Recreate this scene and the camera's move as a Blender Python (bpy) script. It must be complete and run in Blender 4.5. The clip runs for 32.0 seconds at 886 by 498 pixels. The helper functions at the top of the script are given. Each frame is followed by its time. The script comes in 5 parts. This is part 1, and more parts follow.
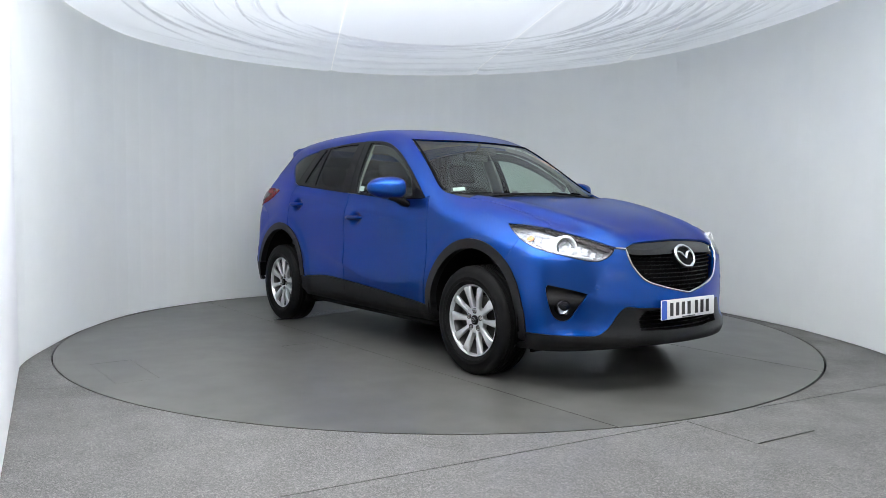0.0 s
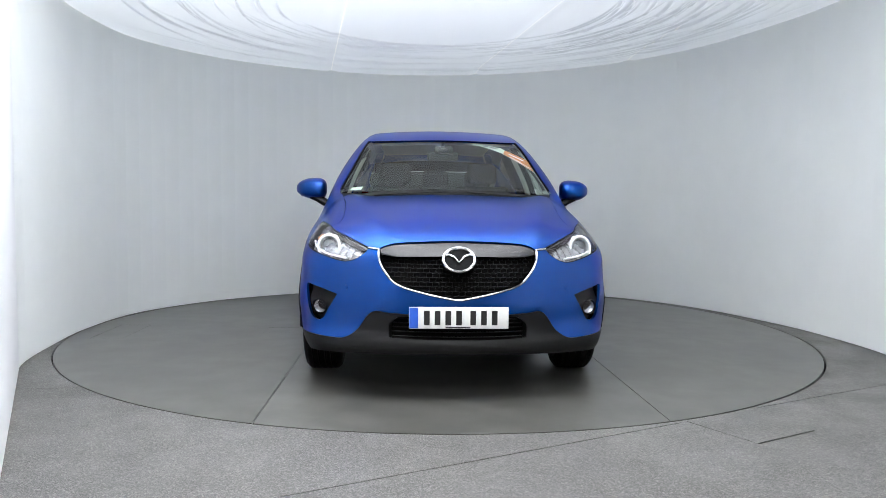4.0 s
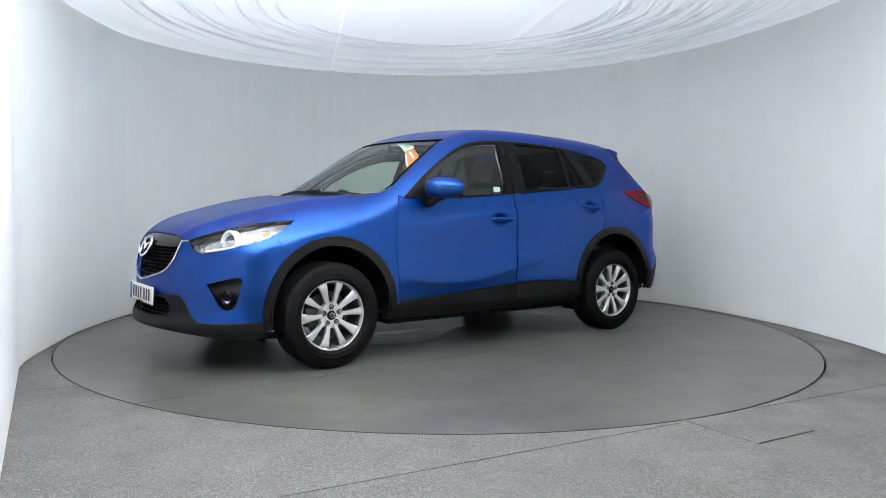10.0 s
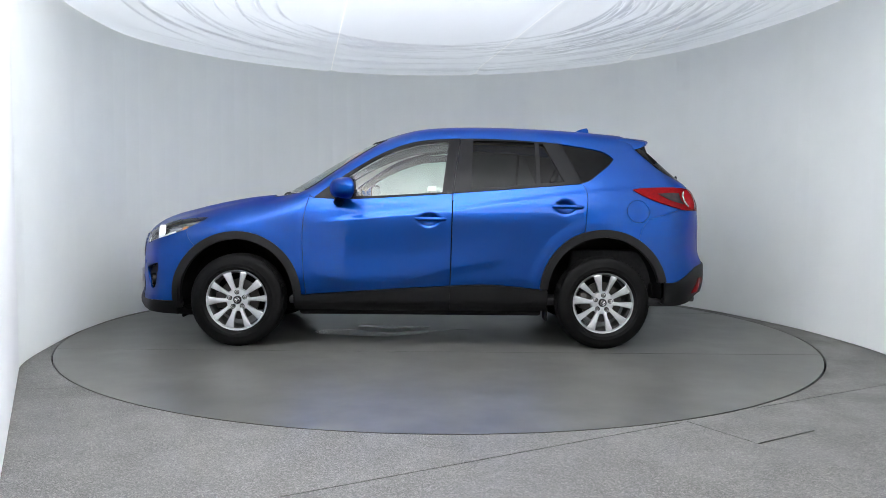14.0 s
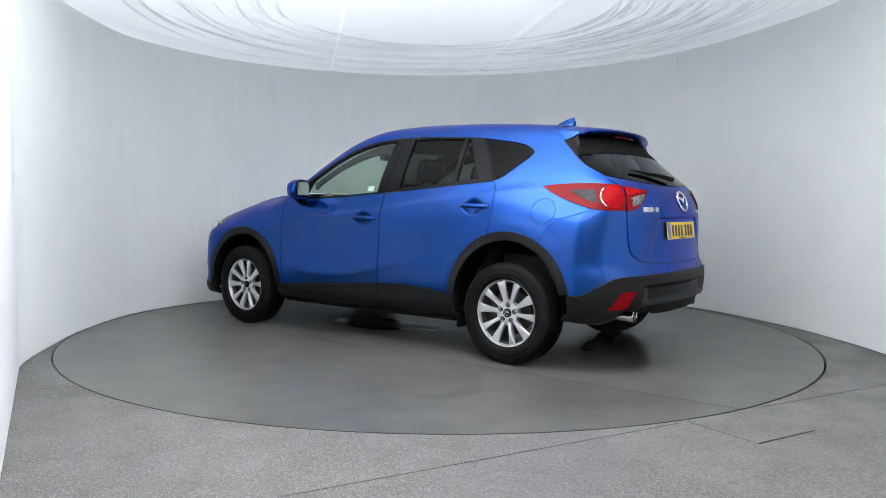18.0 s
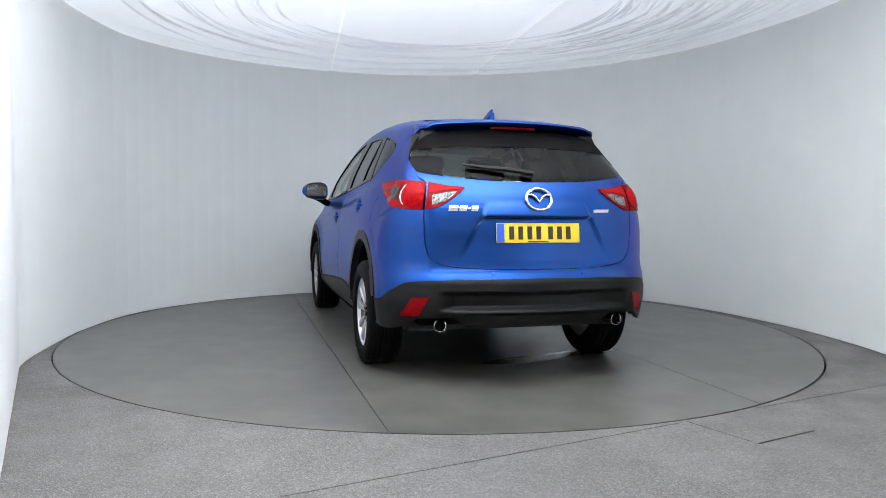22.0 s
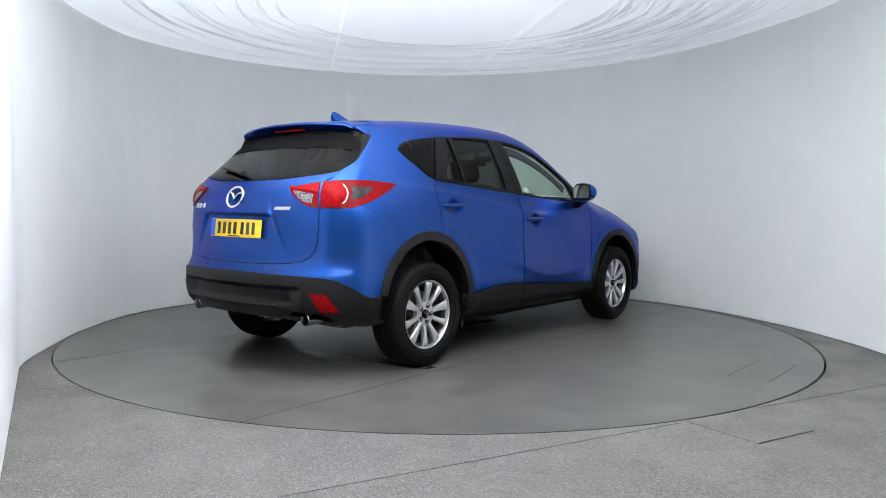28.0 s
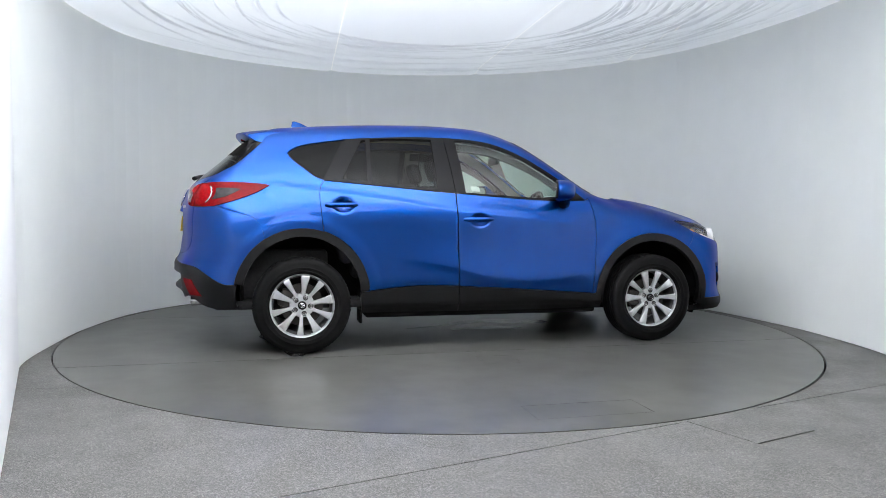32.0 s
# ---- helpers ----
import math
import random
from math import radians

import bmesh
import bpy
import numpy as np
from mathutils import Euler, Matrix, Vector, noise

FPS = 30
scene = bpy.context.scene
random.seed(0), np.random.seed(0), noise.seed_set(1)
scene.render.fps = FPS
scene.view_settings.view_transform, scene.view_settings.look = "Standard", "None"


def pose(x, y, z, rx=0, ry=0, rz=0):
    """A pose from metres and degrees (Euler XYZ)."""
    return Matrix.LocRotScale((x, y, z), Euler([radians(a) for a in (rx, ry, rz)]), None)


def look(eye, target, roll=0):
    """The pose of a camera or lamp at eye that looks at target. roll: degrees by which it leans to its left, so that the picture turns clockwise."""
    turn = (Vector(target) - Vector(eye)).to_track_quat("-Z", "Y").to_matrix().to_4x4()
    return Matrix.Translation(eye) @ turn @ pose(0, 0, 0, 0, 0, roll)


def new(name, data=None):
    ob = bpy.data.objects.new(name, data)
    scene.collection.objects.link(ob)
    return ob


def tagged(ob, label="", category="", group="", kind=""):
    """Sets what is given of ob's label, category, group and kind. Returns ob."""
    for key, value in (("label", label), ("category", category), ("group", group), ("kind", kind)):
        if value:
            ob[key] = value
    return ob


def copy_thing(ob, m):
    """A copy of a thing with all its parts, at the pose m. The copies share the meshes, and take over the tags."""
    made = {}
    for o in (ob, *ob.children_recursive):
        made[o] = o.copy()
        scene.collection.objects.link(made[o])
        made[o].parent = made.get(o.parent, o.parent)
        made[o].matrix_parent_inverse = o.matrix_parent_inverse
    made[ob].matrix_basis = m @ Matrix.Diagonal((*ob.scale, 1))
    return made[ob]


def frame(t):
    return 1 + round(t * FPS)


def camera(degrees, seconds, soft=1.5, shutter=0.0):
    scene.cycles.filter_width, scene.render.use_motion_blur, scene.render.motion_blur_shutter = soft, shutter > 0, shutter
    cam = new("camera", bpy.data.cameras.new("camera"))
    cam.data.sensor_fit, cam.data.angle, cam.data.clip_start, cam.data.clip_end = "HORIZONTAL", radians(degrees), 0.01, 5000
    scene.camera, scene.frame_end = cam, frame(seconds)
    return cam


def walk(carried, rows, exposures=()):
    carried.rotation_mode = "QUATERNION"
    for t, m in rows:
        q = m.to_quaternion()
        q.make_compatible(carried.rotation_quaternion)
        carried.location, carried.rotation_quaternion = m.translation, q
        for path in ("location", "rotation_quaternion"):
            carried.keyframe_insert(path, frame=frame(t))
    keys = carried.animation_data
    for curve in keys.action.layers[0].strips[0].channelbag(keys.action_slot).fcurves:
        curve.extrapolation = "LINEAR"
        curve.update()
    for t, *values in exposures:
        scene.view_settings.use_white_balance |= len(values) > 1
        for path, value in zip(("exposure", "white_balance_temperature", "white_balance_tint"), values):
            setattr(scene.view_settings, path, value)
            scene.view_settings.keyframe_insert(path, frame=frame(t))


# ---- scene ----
from mathutils.geometry import delaunay_2d_cdt

# ---- camera ----
cam = camera(61.8, 32.0, soft=0.8)
walk(cam, [(0, look((0, -6.291, 1.054), (0.0238, 0.0, 0.6811), 0.53)), (32, look((0, -6.291, 1.054), (0.0238, 0.0, 0.6811), 0.53))],
     exposures=[(0, 0.0), (32, 0.0)])

# heading of the turntable, degrees, second by second
TURN = [-52.6, -59.1, -68.25, -77.9, -87.4, -97.1, -106.6, -116.05, -125.2, -134.3, -143.35, -152.6, -162.2, -171.3, -179.9, -188.7, -198.0,
        -207.5, -217.0, -226.45, -235.7, -244.85, -254.1, -263.45, -272.75, -282.0, -291.2, -300.45, -309.4, -318.3, -327.5, -336.95, -346.3]
CAR_OFF = (0.146, -0.009)

# ---- world and lamps ----
world = bpy.data.worlds.new("world")
scene.world = world
world.use_nodes = True
world.node_tree.nodes["Background"].inputs["Color"].default_value = (0.8, 0.85, 0.9, 1)
world.node_tree.nodes["Background"].inputs["Strength"].default_value = 0.05


def area_lamp(name, eye, target, width, depth, watts, colour=(1, 1, 1)):
    data = bpy.data.lights.new(name, "AREA")
    data.shape, data.size, data.size_y, data.energy, data.color = "RECTANGLE", width, depth, watts, colour
    ob = new(name, data)
    ob.matrix_basis = look(eye, target)
    return ob


# lamps above the stretched fabric, strongest towards the opening
area_lamp("lamp_over_fabric", (-0.72, -3.1, 3.6), (-0.72, -3.1, 0), 4.2, 2.2, 600, (1.0, 0.988, 0.97))
area_lamp("lamp_over_fabric", (-0.3, 1.3, 3.7), (-0.3, 1.3, 0), 4.4, 2.4, 19, (0.96, 0.98, 1.0))
# unseen fill lamp added behind the camera, to brighten what the paint reflects
area_lamp("fill_lamp_behind_camera", (0, -7.5, 3.9), (0, -7.5, 0), 5.0, 1.8, 120, (1.0, 0.985, 0.97))


# ---- materials ----
def material(name, colour, rough=0.5, metal=0.0, coat=0.0, mottle=None, relief=None, specular=0.5, dirt=None, tint=(1, 1, 1)):
    """mottle: (scale, second colour, amount); relief: (scale, strength, depth); dirt: (scale, colour, amount)"""
    m = bpy.data.materials.new(name)
    m.use_nodes = True
    nt = m.node_tree
    b = nt.nodes["Principled BSDF"]
    b.inputs["Base Color"].default_value = (*colour, 1)
    b.inputs["Roughness"].default_value = rough
    b.inputs["Metallic"].default_value = metal
    b.inputs["Coat Weight"].default_value = coat
    b.inputs["Coat Roughness"].default_value = 0.04
    b.inputs["Specular IOR Level"].default_value = specular
    b.inputs["Specular Tint"].default_value = (*tint, 1)
    coord = nt.nodes.new("ShaderNodeTexCoord")
    last = None
    for layer in (mottle, dirt):
        if not layer:
            continue
        n = nt.nodes.new("ShaderNodeTexNoise")
        n.inputs["Scale"].default_value, n.inputs["Detail"].default_value = layer[0], 6
        nt.links.new(coord.outputs["Object"], n.inputs["Vector"])
        r = nt.nodes.new("ShaderNodeMapRange")
        r.inputs["From Min"].default_value, r.inputs["From Max"].default_value = 0.38, 0.66
        r.inputs["To Max"].default_value = layer[2]
        nt.links.new(n.outputs["Fac"], r.inputs["Value"])
        x = nt.nodes.new("ShaderNodeMix")
        x.data_type = "RGBA"
        x.inputs["A"].default_value, x.inputs["B"].default_value = (*colour, 1), (*layer[1], 1)
        if last:
            nt.links.new(last, x.inputs["A"])
        nt.links.new(r.outputs["Result"], x.inputs["Factor"])
        last = x.outputs["Result"]
    if last:
        nt.links.new(last, b.inputs["Base Color"])
    if relief:
        n = nt.nodes.new("ShaderNodeTexNoise")
        n.inputs["Scale"].default_value, n.inputs["Detail"].default_value = relief[0], 4
        nt.links.new(coord.outputs["Object"], n.inputs["Vector"])
        u = nt.nodes.new("ShaderNodeBump")
        u.inputs["Strength"].default_value, u.inputs["Distance"].default_value = relief[1], relief[2]
        nt.links.new(n.outputs["Fac"], u.inputs["Height"])
        nt.links.new(u.outputs["Normal"], b.inputs["Normal"])
    return m


def pane(name, tint, gloss=0.06, rough=0.0):
    """Thin glass: tinted transmission under a clear reflection."""
    m = bpy.data.materials.new(name)
    m.use_nodes = True
    nt = m.node_tree
    nt.nodes.remove(nt.nodes["Principled BSDF"])
    clear, shine = nt.nodes.new("ShaderNodeBsdfTransparent"), nt.nodes.new("ShaderNodeBsdfGlossy")
    clear.inputs["Color"].default_value = (*tint, 1)
    shine.inputs["Roughness"].default_value = rough
    face, power, gain, mix = (nt.nodes.new("ShaderNode" + k) for k in ("LayerWeight", "Math", "Math", "MixShader"))
    face.inputs["Blend"].default_value = 0.5
    power.operation, gain.operation = "POWER", "MULTIPLY_ADD"
    power.inputs[1].default_value = 5
    gain.inputs[1].default_value, gain.inputs[2].default_value = 1 - gloss, gloss
    nt.links.new(face.outputs["Facing"], power.inputs[0])
    nt.links.new(power.outputs[0], gain.inputs[0])
    nt.links.new(gain.outputs[0], mix.inputs["Fac"])
    nt.links.new(clear.outputs["BSDF"], mix.inputs[1])
    nt.links.new(shine.outputs["BSDF"], mix.inputs[2])
    nt.links.new(mix.outputs["Shader"], nt.nodes["Material Output"].inputs["Surface"])
    return m


def fabric_material(name, share, colour):
    m = material(name, (0.86, 0.87, 0.9), 0.8, relief=(18, 0.25, 0.01))
    nt = m.node_tree
    b = nt.nodes["Principled BSDF"]
    t = nt.nodes.new("ShaderNodeBsdfTranslucent")
    t.inputs["Color"].default_value = (*colour, 1)
    x = nt.nodes.new("ShaderNodeMixShader")
    x.inputs["Fac"].default_value = share
    nt.links.new(b.outputs["BSDF"], x.inputs[1])
    nt.links.new(t.outputs["BSDF"], x.inputs[2])
    nt.links.new(x.outputs["Shader"], nt.nodes["Material Output"].inputs["Surface"])
    return m


def speckled(name, base, fleck, dark, rough, scale, rare, bump, stain):
    """Safety flooring: a grey ground with fine light and dark grit and broad stains."""
    m = material(name, base, rough, mottle=(1.3, tuple(c * 0.66 for c in base), 0.9), dirt=(4.5, dark, stain), relief=(scale, bump, 0.002) if bump else None, specular=0.4)
    nt = m.node_tree
    b = nt.nodes["Principled BSDF"]
    src = b.inputs["Base Color"].links[0].from_socket
    coord = [n for n in nt.nodes if n.type == "TEX_COORD"][0]
    # single grains, each with its own tone
    for size, amount in ((scale, rare), (scale * 2.3, rare * 0.7)) if rare else ():
        n = nt.nodes.new("ShaderNodeTexVoronoi")
        n.inputs["Scale"].default_value = size
        nt.links.new(coord.outputs["Object"], n.inputs["Vector"])
        tone = nt.nodes.new("ShaderNodeSeparateColor")
        nt.links.new(n.outputs["Color"], tone.inputs["Color"])
        for channel, colour in (("Red", fleck), ("Green", dark)):
            r = nt.nodes.new("ShaderNodeMapRange")
            r.inputs["From Min"].default_value, r.inputs["From Max"].default_value = 0.45, 1.0
            r.inputs["To Max"].default_value = amount
            nt.links.new(tone.outputs[channel], r.inputs["Value"])
            x = nt.nodes.new("ShaderNodeMix")
            x.data_type = "RGBA"
            x.inputs["B"].default_value = (*colour, 1)
            nt.links.new(src, x.inputs["A"])
            nt.links.new(r.outputs["Result"], x.inputs["Factor"])
            src = x.outputs["Result"]
    nt.links.new(src, b.inputs["Base Color"])
    if not rare:
        return m
    # patches worn smoother than the rest
    n, r = nt.nodes.new("ShaderNodeTexNoise"), nt.nodes.new("ShaderNodeMapRange")
    n.inputs["Scale"].default_value, n.inputs["Detail"].default_value = 3.0, 5
    r.inputs["From Min"].default_value, r.inputs["From Max"].default_value = 0.35, 0.65
    r.inputs["To Min"].default_value, r.inputs["To Max"].default_value = rough * 0.9, rough * 1.2
    nt.links.new(coord.outputs["Object"], n.inputs["Vector"])
    nt.links.new(n.outputs["Fac"], r.inputs["Value"])
    nt.links.new(r.outputs["Result"], b.inputs["Roughness"])
    return m


PAINT = material("blue_mica_paint", (0.001, 0.051, 0.275), 0.3, 0.95, 0.55, mottle=(900, (0.0015, 0.062, 0.33), 0.5), specular=0.3, tint=(0.05, 0.34, 1.0))
CLAD = material("black_moulded_plastic", (0.0045, 0.0046, 0.005), 0.45, mottle=(9, (0.0065, 0.0065, 0.007), 0.6), relief=(700, 0.3, 0.001), specular=0.22)
BLACK = material("matt_black", (0.004, 0.004, 0.0045), 0.8, mottle=(6, (0.007, 0.0065, 0.006), 0.7), specular=0.05)
GLOSS = material("gloss_black_plastic", (0.006, 0.006, 0.007), 0.14, mottle=(9, (0.009, 0.009, 0.01), 0.5), specular=0.12)
PIANO = material("polished_black_plastic", (0.005, 0.005, 0.006), 0.07, mottle=(9, (0.007, 0.007, 0.008), 0.5), specular=0.5)
RUBBER = material("tyre_rubber", (0.005, 0.005, 0.0053), 0.55, mottle=(14, (0.009, 0.0088, 0.0085), 0.5), relief=(160, 0.3, 0.002), specular=0.08)
ALLOY = material("silver_alloy", (0.56, 0.57, 0.58), 0.3, 0.7, 0.5, mottle=(30, (0.46, 0.46, 0.48), 0.4))
# darker copy of the alloy: shade behind the spokes put into the colour
BARREL = material("shaded_rim_barrel", (0.085, 0.085, 0.087), 0.45, 0.5, mottle=(30, (0.05, 0.048, 0.046), 0.6))
CHROME = material("chrome", (0.66, 0.67, 0.69), 0.08, 1.0, mottle=(20, (0.56, 0.57, 0.59), 0.4))
GRID = material("grille_black", (0.004, 0.0045, 0.005), 0.35, mottle=(30, (0.007, 0.007, 0.008), 0.5), specular=0.08)
STEEL = material("worn_steel", (0.28, 0.27, 0.26), 0.35, 0.9, mottle=(25, (0.12, 0.1, 0.09), 0.7))
# iron darkened too, for the shade between the spokes
CAST = material("brake_iron", (0.07, 0.067, 0.064), 0.45, 0.8, mottle=(30, (0.06, 0.05, 0.045), 0.6))
GLASS = pane("clear_green_glass", (0.71, 0.83, 0.75), 0.06)
PRIVACY = pane("privacy_glass", (0.1, 0.112, 0.108), 0.013)
LENS = pane("lamp_lens", (0.94, 0.95, 0.97), 0.035)
REDLENS = material("red_lamp_lens", (0.33, 0.003, 0.006), 0.12, 0.0, 0.0, mottle=(70, (0.2, 0.0015, 0.003), 0.8), specular=0.08)
REDDEEP = material("deep_red_lamp", (0.19, 0.002, 0.004), 0.1, 0.0, 0.0, mottle=(60, (0.1, 0.001, 0.002), 0.6), specular=0.1)
# dark mottle on these three paints the facets' glints and shade into the colour
FACET = material("painted_facet_lens", (0.3, 0.3, 0.31), 0.15, 0.3, 0.0, mottle=(85, (0.02, 0.02, 0.022), 1.0), specular=0.2)
CLEARLENS = material("silver_lamp_reflector", (0.6, 0.605, 0.61), 0.22, 0.7, 0.0, mottle=(55, (0.1, 0.1, 0.105), 0.75))
HOUSING = material("silver_lamp_housing", (0.62, 0.625, 0.63), 0.25, 0.5, 0.0, mottle=(60, (0.08, 0.08, 0.085), 0.55))
GUIDE = material("white_light_guide", (0.8, 0.81, 0.82), 0.25, 0.0, 0.4, mottle=(60, (0.7, 0.71, 0.72), 0.5))
SMOKE = material("smoked_lamp_lens", (0.02, 0.018, 0.019), 0.08, 0.0, 0.0, mottle=(14, (0.06, 0.053, 0.056), 0.7), specular=0.12)
TRIM = material("charcoal_cloth", (0.022, 0.023, 0.025), 0.85, mottle=(40, (0.04, 0.04, 0.042), 0.6), relief=(500, 0.4, 0.002))
SOFT = material("soft_dash_plastic", (0.02, 0.021, 0.022), 0.6, mottle=(30, (0.03, 0.03, 0.03), 0.6), relief=(400, 0.4, 0.001))
LINING = material("pale_grey_headlining", (0.52, 0.52, 0.48), 0.9, mottle=(40, (0.46, 0.46, 0.43), 0.6), relief=(500, 0.3, 0.001))
WHITEPLATE = material("white_plate", (0.78, 0.78, 0.76), 0.3, mottle=(30, (0.7, 0.7, 0.68), 0.5))
YELLOWPLATE = material("yellow_plate", (0.78, 0.55, 0.02), 0.3, mottle=(30, (0.7, 0.47, 0.02), 0.5))
BLUEBAND = material("blue_plate_band", (0.02, 0.1, 0.55), 0.3, mottle=(30, (0.02, 0.08, 0.45), 0.5))
PAPER = material("white_paper", (0.75, 0.77, 0.76), 0.6, mottle=(40, (0.68, 0.7, 0.7), 0.5))
ORANGE = material("orange_print", (0.75, 0.2, 0.03), 0.5, mottle=(40, (0.68, 0.17, 0.02), 0.5))
WET = material("wet_film", (0.055, 0.055, 0.052), 0.2, mottle=(8, (0.075, 0.075, 0.07), 0.7))
MIRROR = material("mirror_glass", (0.6, 0.61, 0.62), 0.02, 1.0, mottle=(20, (0.55, 0.56, 0.57), 0.4))
PRINT = material("grey_print", (0.2, 0.21, 0.21), 0.5, mottle=(40, (0.26, 0.27, 0.27), 0.5))
INK = material("black_ink", (0.012, 0.012, 0.013), 0.4, mottle=(40, (0.02, 0.02, 0.02), 0.5))
AMBER = material("amber_lamp", (0.55, 0.24, 0.08), 0.2, mottle=(60, (0.45, 0.14, 0.02), 0.5))
PALEWALL = material("painted_wall", (0.842, 0.868, 0.858), 0.62, mottle=(0.9, (0.807, 0.831, 0.824), 0.6), dirt=(4.5, (0.76, 0.79, 0.783), 0.2), relief=(35, 0.08, 0.004))
WHITEWALL = material("white_painted_flat", (0.82, 0.83, 0.85), 0.55, mottle=(1.2, (0.77, 0.78, 0.8), 0.7), relief=(35, 0.08, 0.004))
REARGREY = material("added_rear_wall_grey", (0.55, 0.553, 0.553), 0.7, mottle=(1.2, (0.48, 0.483, 0.483), 0.7), relief=(35, 0.08, 0.004))
FABRIC = fabric_material("white_stretch_fabric", 0.55, (0.83, 0.86, 0.92))
SEAMFABRIC = fabric_material("welded_fabric_seam", 0.9, (0.99, 0.99, 0.99))
FLOORGREY = speckled("speckled_floor", (0.116, 0.114, 0.108), (0.26, 0.253, 0.242), (0.028, 0.027, 0.025), 0.5, 180, 0.75, 0.25, 0.35)
TABLEGREY = speckled("turntable_deck", (0.113, 0.111, 0.103), (0.15, 0.146, 0.137), (0.05, 0.049, 0.045), 0.3, 60, 0.0, 0.0, 0.55)


# ---- car body surface ----
SLOPES = {}


def curve(v, knots):
    """Smooth curve through (position, value) knots."""
    if id(knots) not in SLOPES:
        k = np.array(knots, float)
        SLOPES[id(knots)] = (k[:, 0], k[:, 1], np.gradient(k[:, 1], k[:, 0]))
    a, b, m = SLOPES[id(knots)]
    v = np.clip(np.asarray(v, float), a[0], a[-1])
    i = np.clip(np.searchsorted(a, v) - 1, 0, len(a) - 2)
    h = a[i + 1] - a[i]
    s = (v - a[i]) / h
    return ((1 + 2 * s) * (1 - s) ** 2 * b[i] + s * (1 - s) ** 2 * h * m[i]
            + s * s * (3 - 2 * s) * b[i + 1] + s * s * (s - 1) * h * m[i + 1])


def step(v, a, b):
    s = np.clip((v - a) / (b - a), 0, 1)
    return s * s * (3 - 2 * s)


def smin(a, b, r):
    h = np.clip(0.5 + 0.5 * (b - a) / r, 0, 1)
    return b + (a - b) * h - r * h * (1 - h)


BONNET = [(0.6, 1.16), (0.95, 1.145), (1.13, 1.125), (1.31, 1.105), (1.53, 1.07), (1.75, 1.02), (1.95, 0.962), (2.08, 0.91), (2.18, 0.86), (2.26, 0.82), (2.4, 0.72)]
ROOF = [(-2.0, 1.565), (-1.77, 1.597), (-1.54, 1.625), (-1.36, 1.641), (-1.13, 1.658), (-0.91, 1.67), (-0.68, 1.678), (-0.46, 1.682), (-0.23, 1.678), (0.0, 1.662), (0.22, 1.635), (0.45, 1.592), (0.8, 1.49)]
NOSE = [(0.15, 2.02), (0.18, 2.12), (0.21, 2.24), (0.26, 2.3), (0.31, 2.31), (0.37, 2.288), (0.54, 2.285), (0.68, 2.272), (0.8, 2.25), (0.86, 2.225), (0.95, 2.13), (1.05, 1.9), (1.2, 1.6)]
TAIL = [(0.22, 2.08), (0.29, 2.19), (0.4, 2.25), (0.56, 2.272), (0.62, 2.262), (0.68, 2.235), (0.81, 2.222), (0.92, 2.222), (1.07, 2.2), (1.16, 2.16), (1.22, 2.112), (1.28, 2.04), (1.43, 1.865), (1.52, 1.765), (1.62, 1.64), (1.72, 1.5)]
FLANK = [(0.2, 0.80), (0.26, 0.838), (0.34, 0.866), (0.42, 0.879), (0.50, 0.888), (0.58, 0.886), (0.7, 0.881), (0.8, 0.879), (0.88, 0.877), (0.94, 0.874), (0.985, 0.868), (1.03, 0.858), (1.07, 0.848), (1.1, 0.839), (1.15, 0.824), (1.25, 0.792), (1.4, 0.725), (1.54, 0.65), (1.62, 0.6), (1.75, 0.5)]


# rising shoulder crease and the swept lower fold of the doors: height over x
SHOULDER = [(-2.3, 1.215), (-1.63, 1.182), (-1.22, 1.142), (-0.72, 1.08), (-0.26, 1.012), (0.1, 0.976), (0.43, 0.944), (0.69, 0.918), (1.0, 0.9)]
SWEEP = [(-1.1, 0.77), (-0.89, 0.715), (-0.55, 0.66), (-0.23, 0.597), (0.035, 0.53), (0.2, 0.507), (0.344, 0.5), (0.608, 0.522), (0.83, 0.57), (1.0, 0.61)]


def half_width(x, z):
    w = curve(z, FLANK)
    d = z - curve(x, SHOULDER)
    w = w + 0.0105 * np.exp(-(d / np.where(d > 0, 0.026, 0.19)) ** 2) * step(x, -1.85, -1.3) * (1 - step(x, 0.45, 0.85))
    # lips that flare over the wheel arches
    for cx, cz in ((1.348, 0.377), (-1.348, 0.417)):
        w = w + 0.006 * (1 - step(np.hypot(x - cx, z - cz), 0.5, 0.575))
    # wheel-arch haunches
    for cx, amount in ((1.35, 0.012), (-1.35, 0.014)):
        d = np.hypot(x - cx, (z - 0.5) * 0.8)
        w = w + amount * np.exp(-(d / 0.42) ** 2)
    w = w - 0.035 * step(z, 1.0, 1.55) * step(-x, 0.9, 1.9)
    w = w - 0.06 * step(-x, 1.2, 2.1) * step(z, 0.75, 1.2)
    w = w - 0.05 * step(x, 0.95, 1.7) * step(z, 0.85, 1.05)
    w = w - 0.05 * step(-x, 1.65, 2.2) * (1 - step(z, 0.45, 0.9)) * 0.6
    rise = z - curve(x, SWEEP)
    w = w + 0.011 * np.exp(-(rise / np.where(rise > 0, 0.13, 0.042)) ** 2) * step(x, -0.85, -0.15) * (1 - step(x, 0.55, 0.95))
    return w


def half_width_cups(x, z):
    """The flank with the finger cups behind the door handles."""
    w = half_width(x, z)
    for cx, cz in ((-0.06, 0.948), (-1.062, 1.046)):
        w = w - 0.03 * np.exp(-(((x - cx) / 0.062) ** 2 + ((z - cz) / 0.042) ** 2) ** 2)
    return w


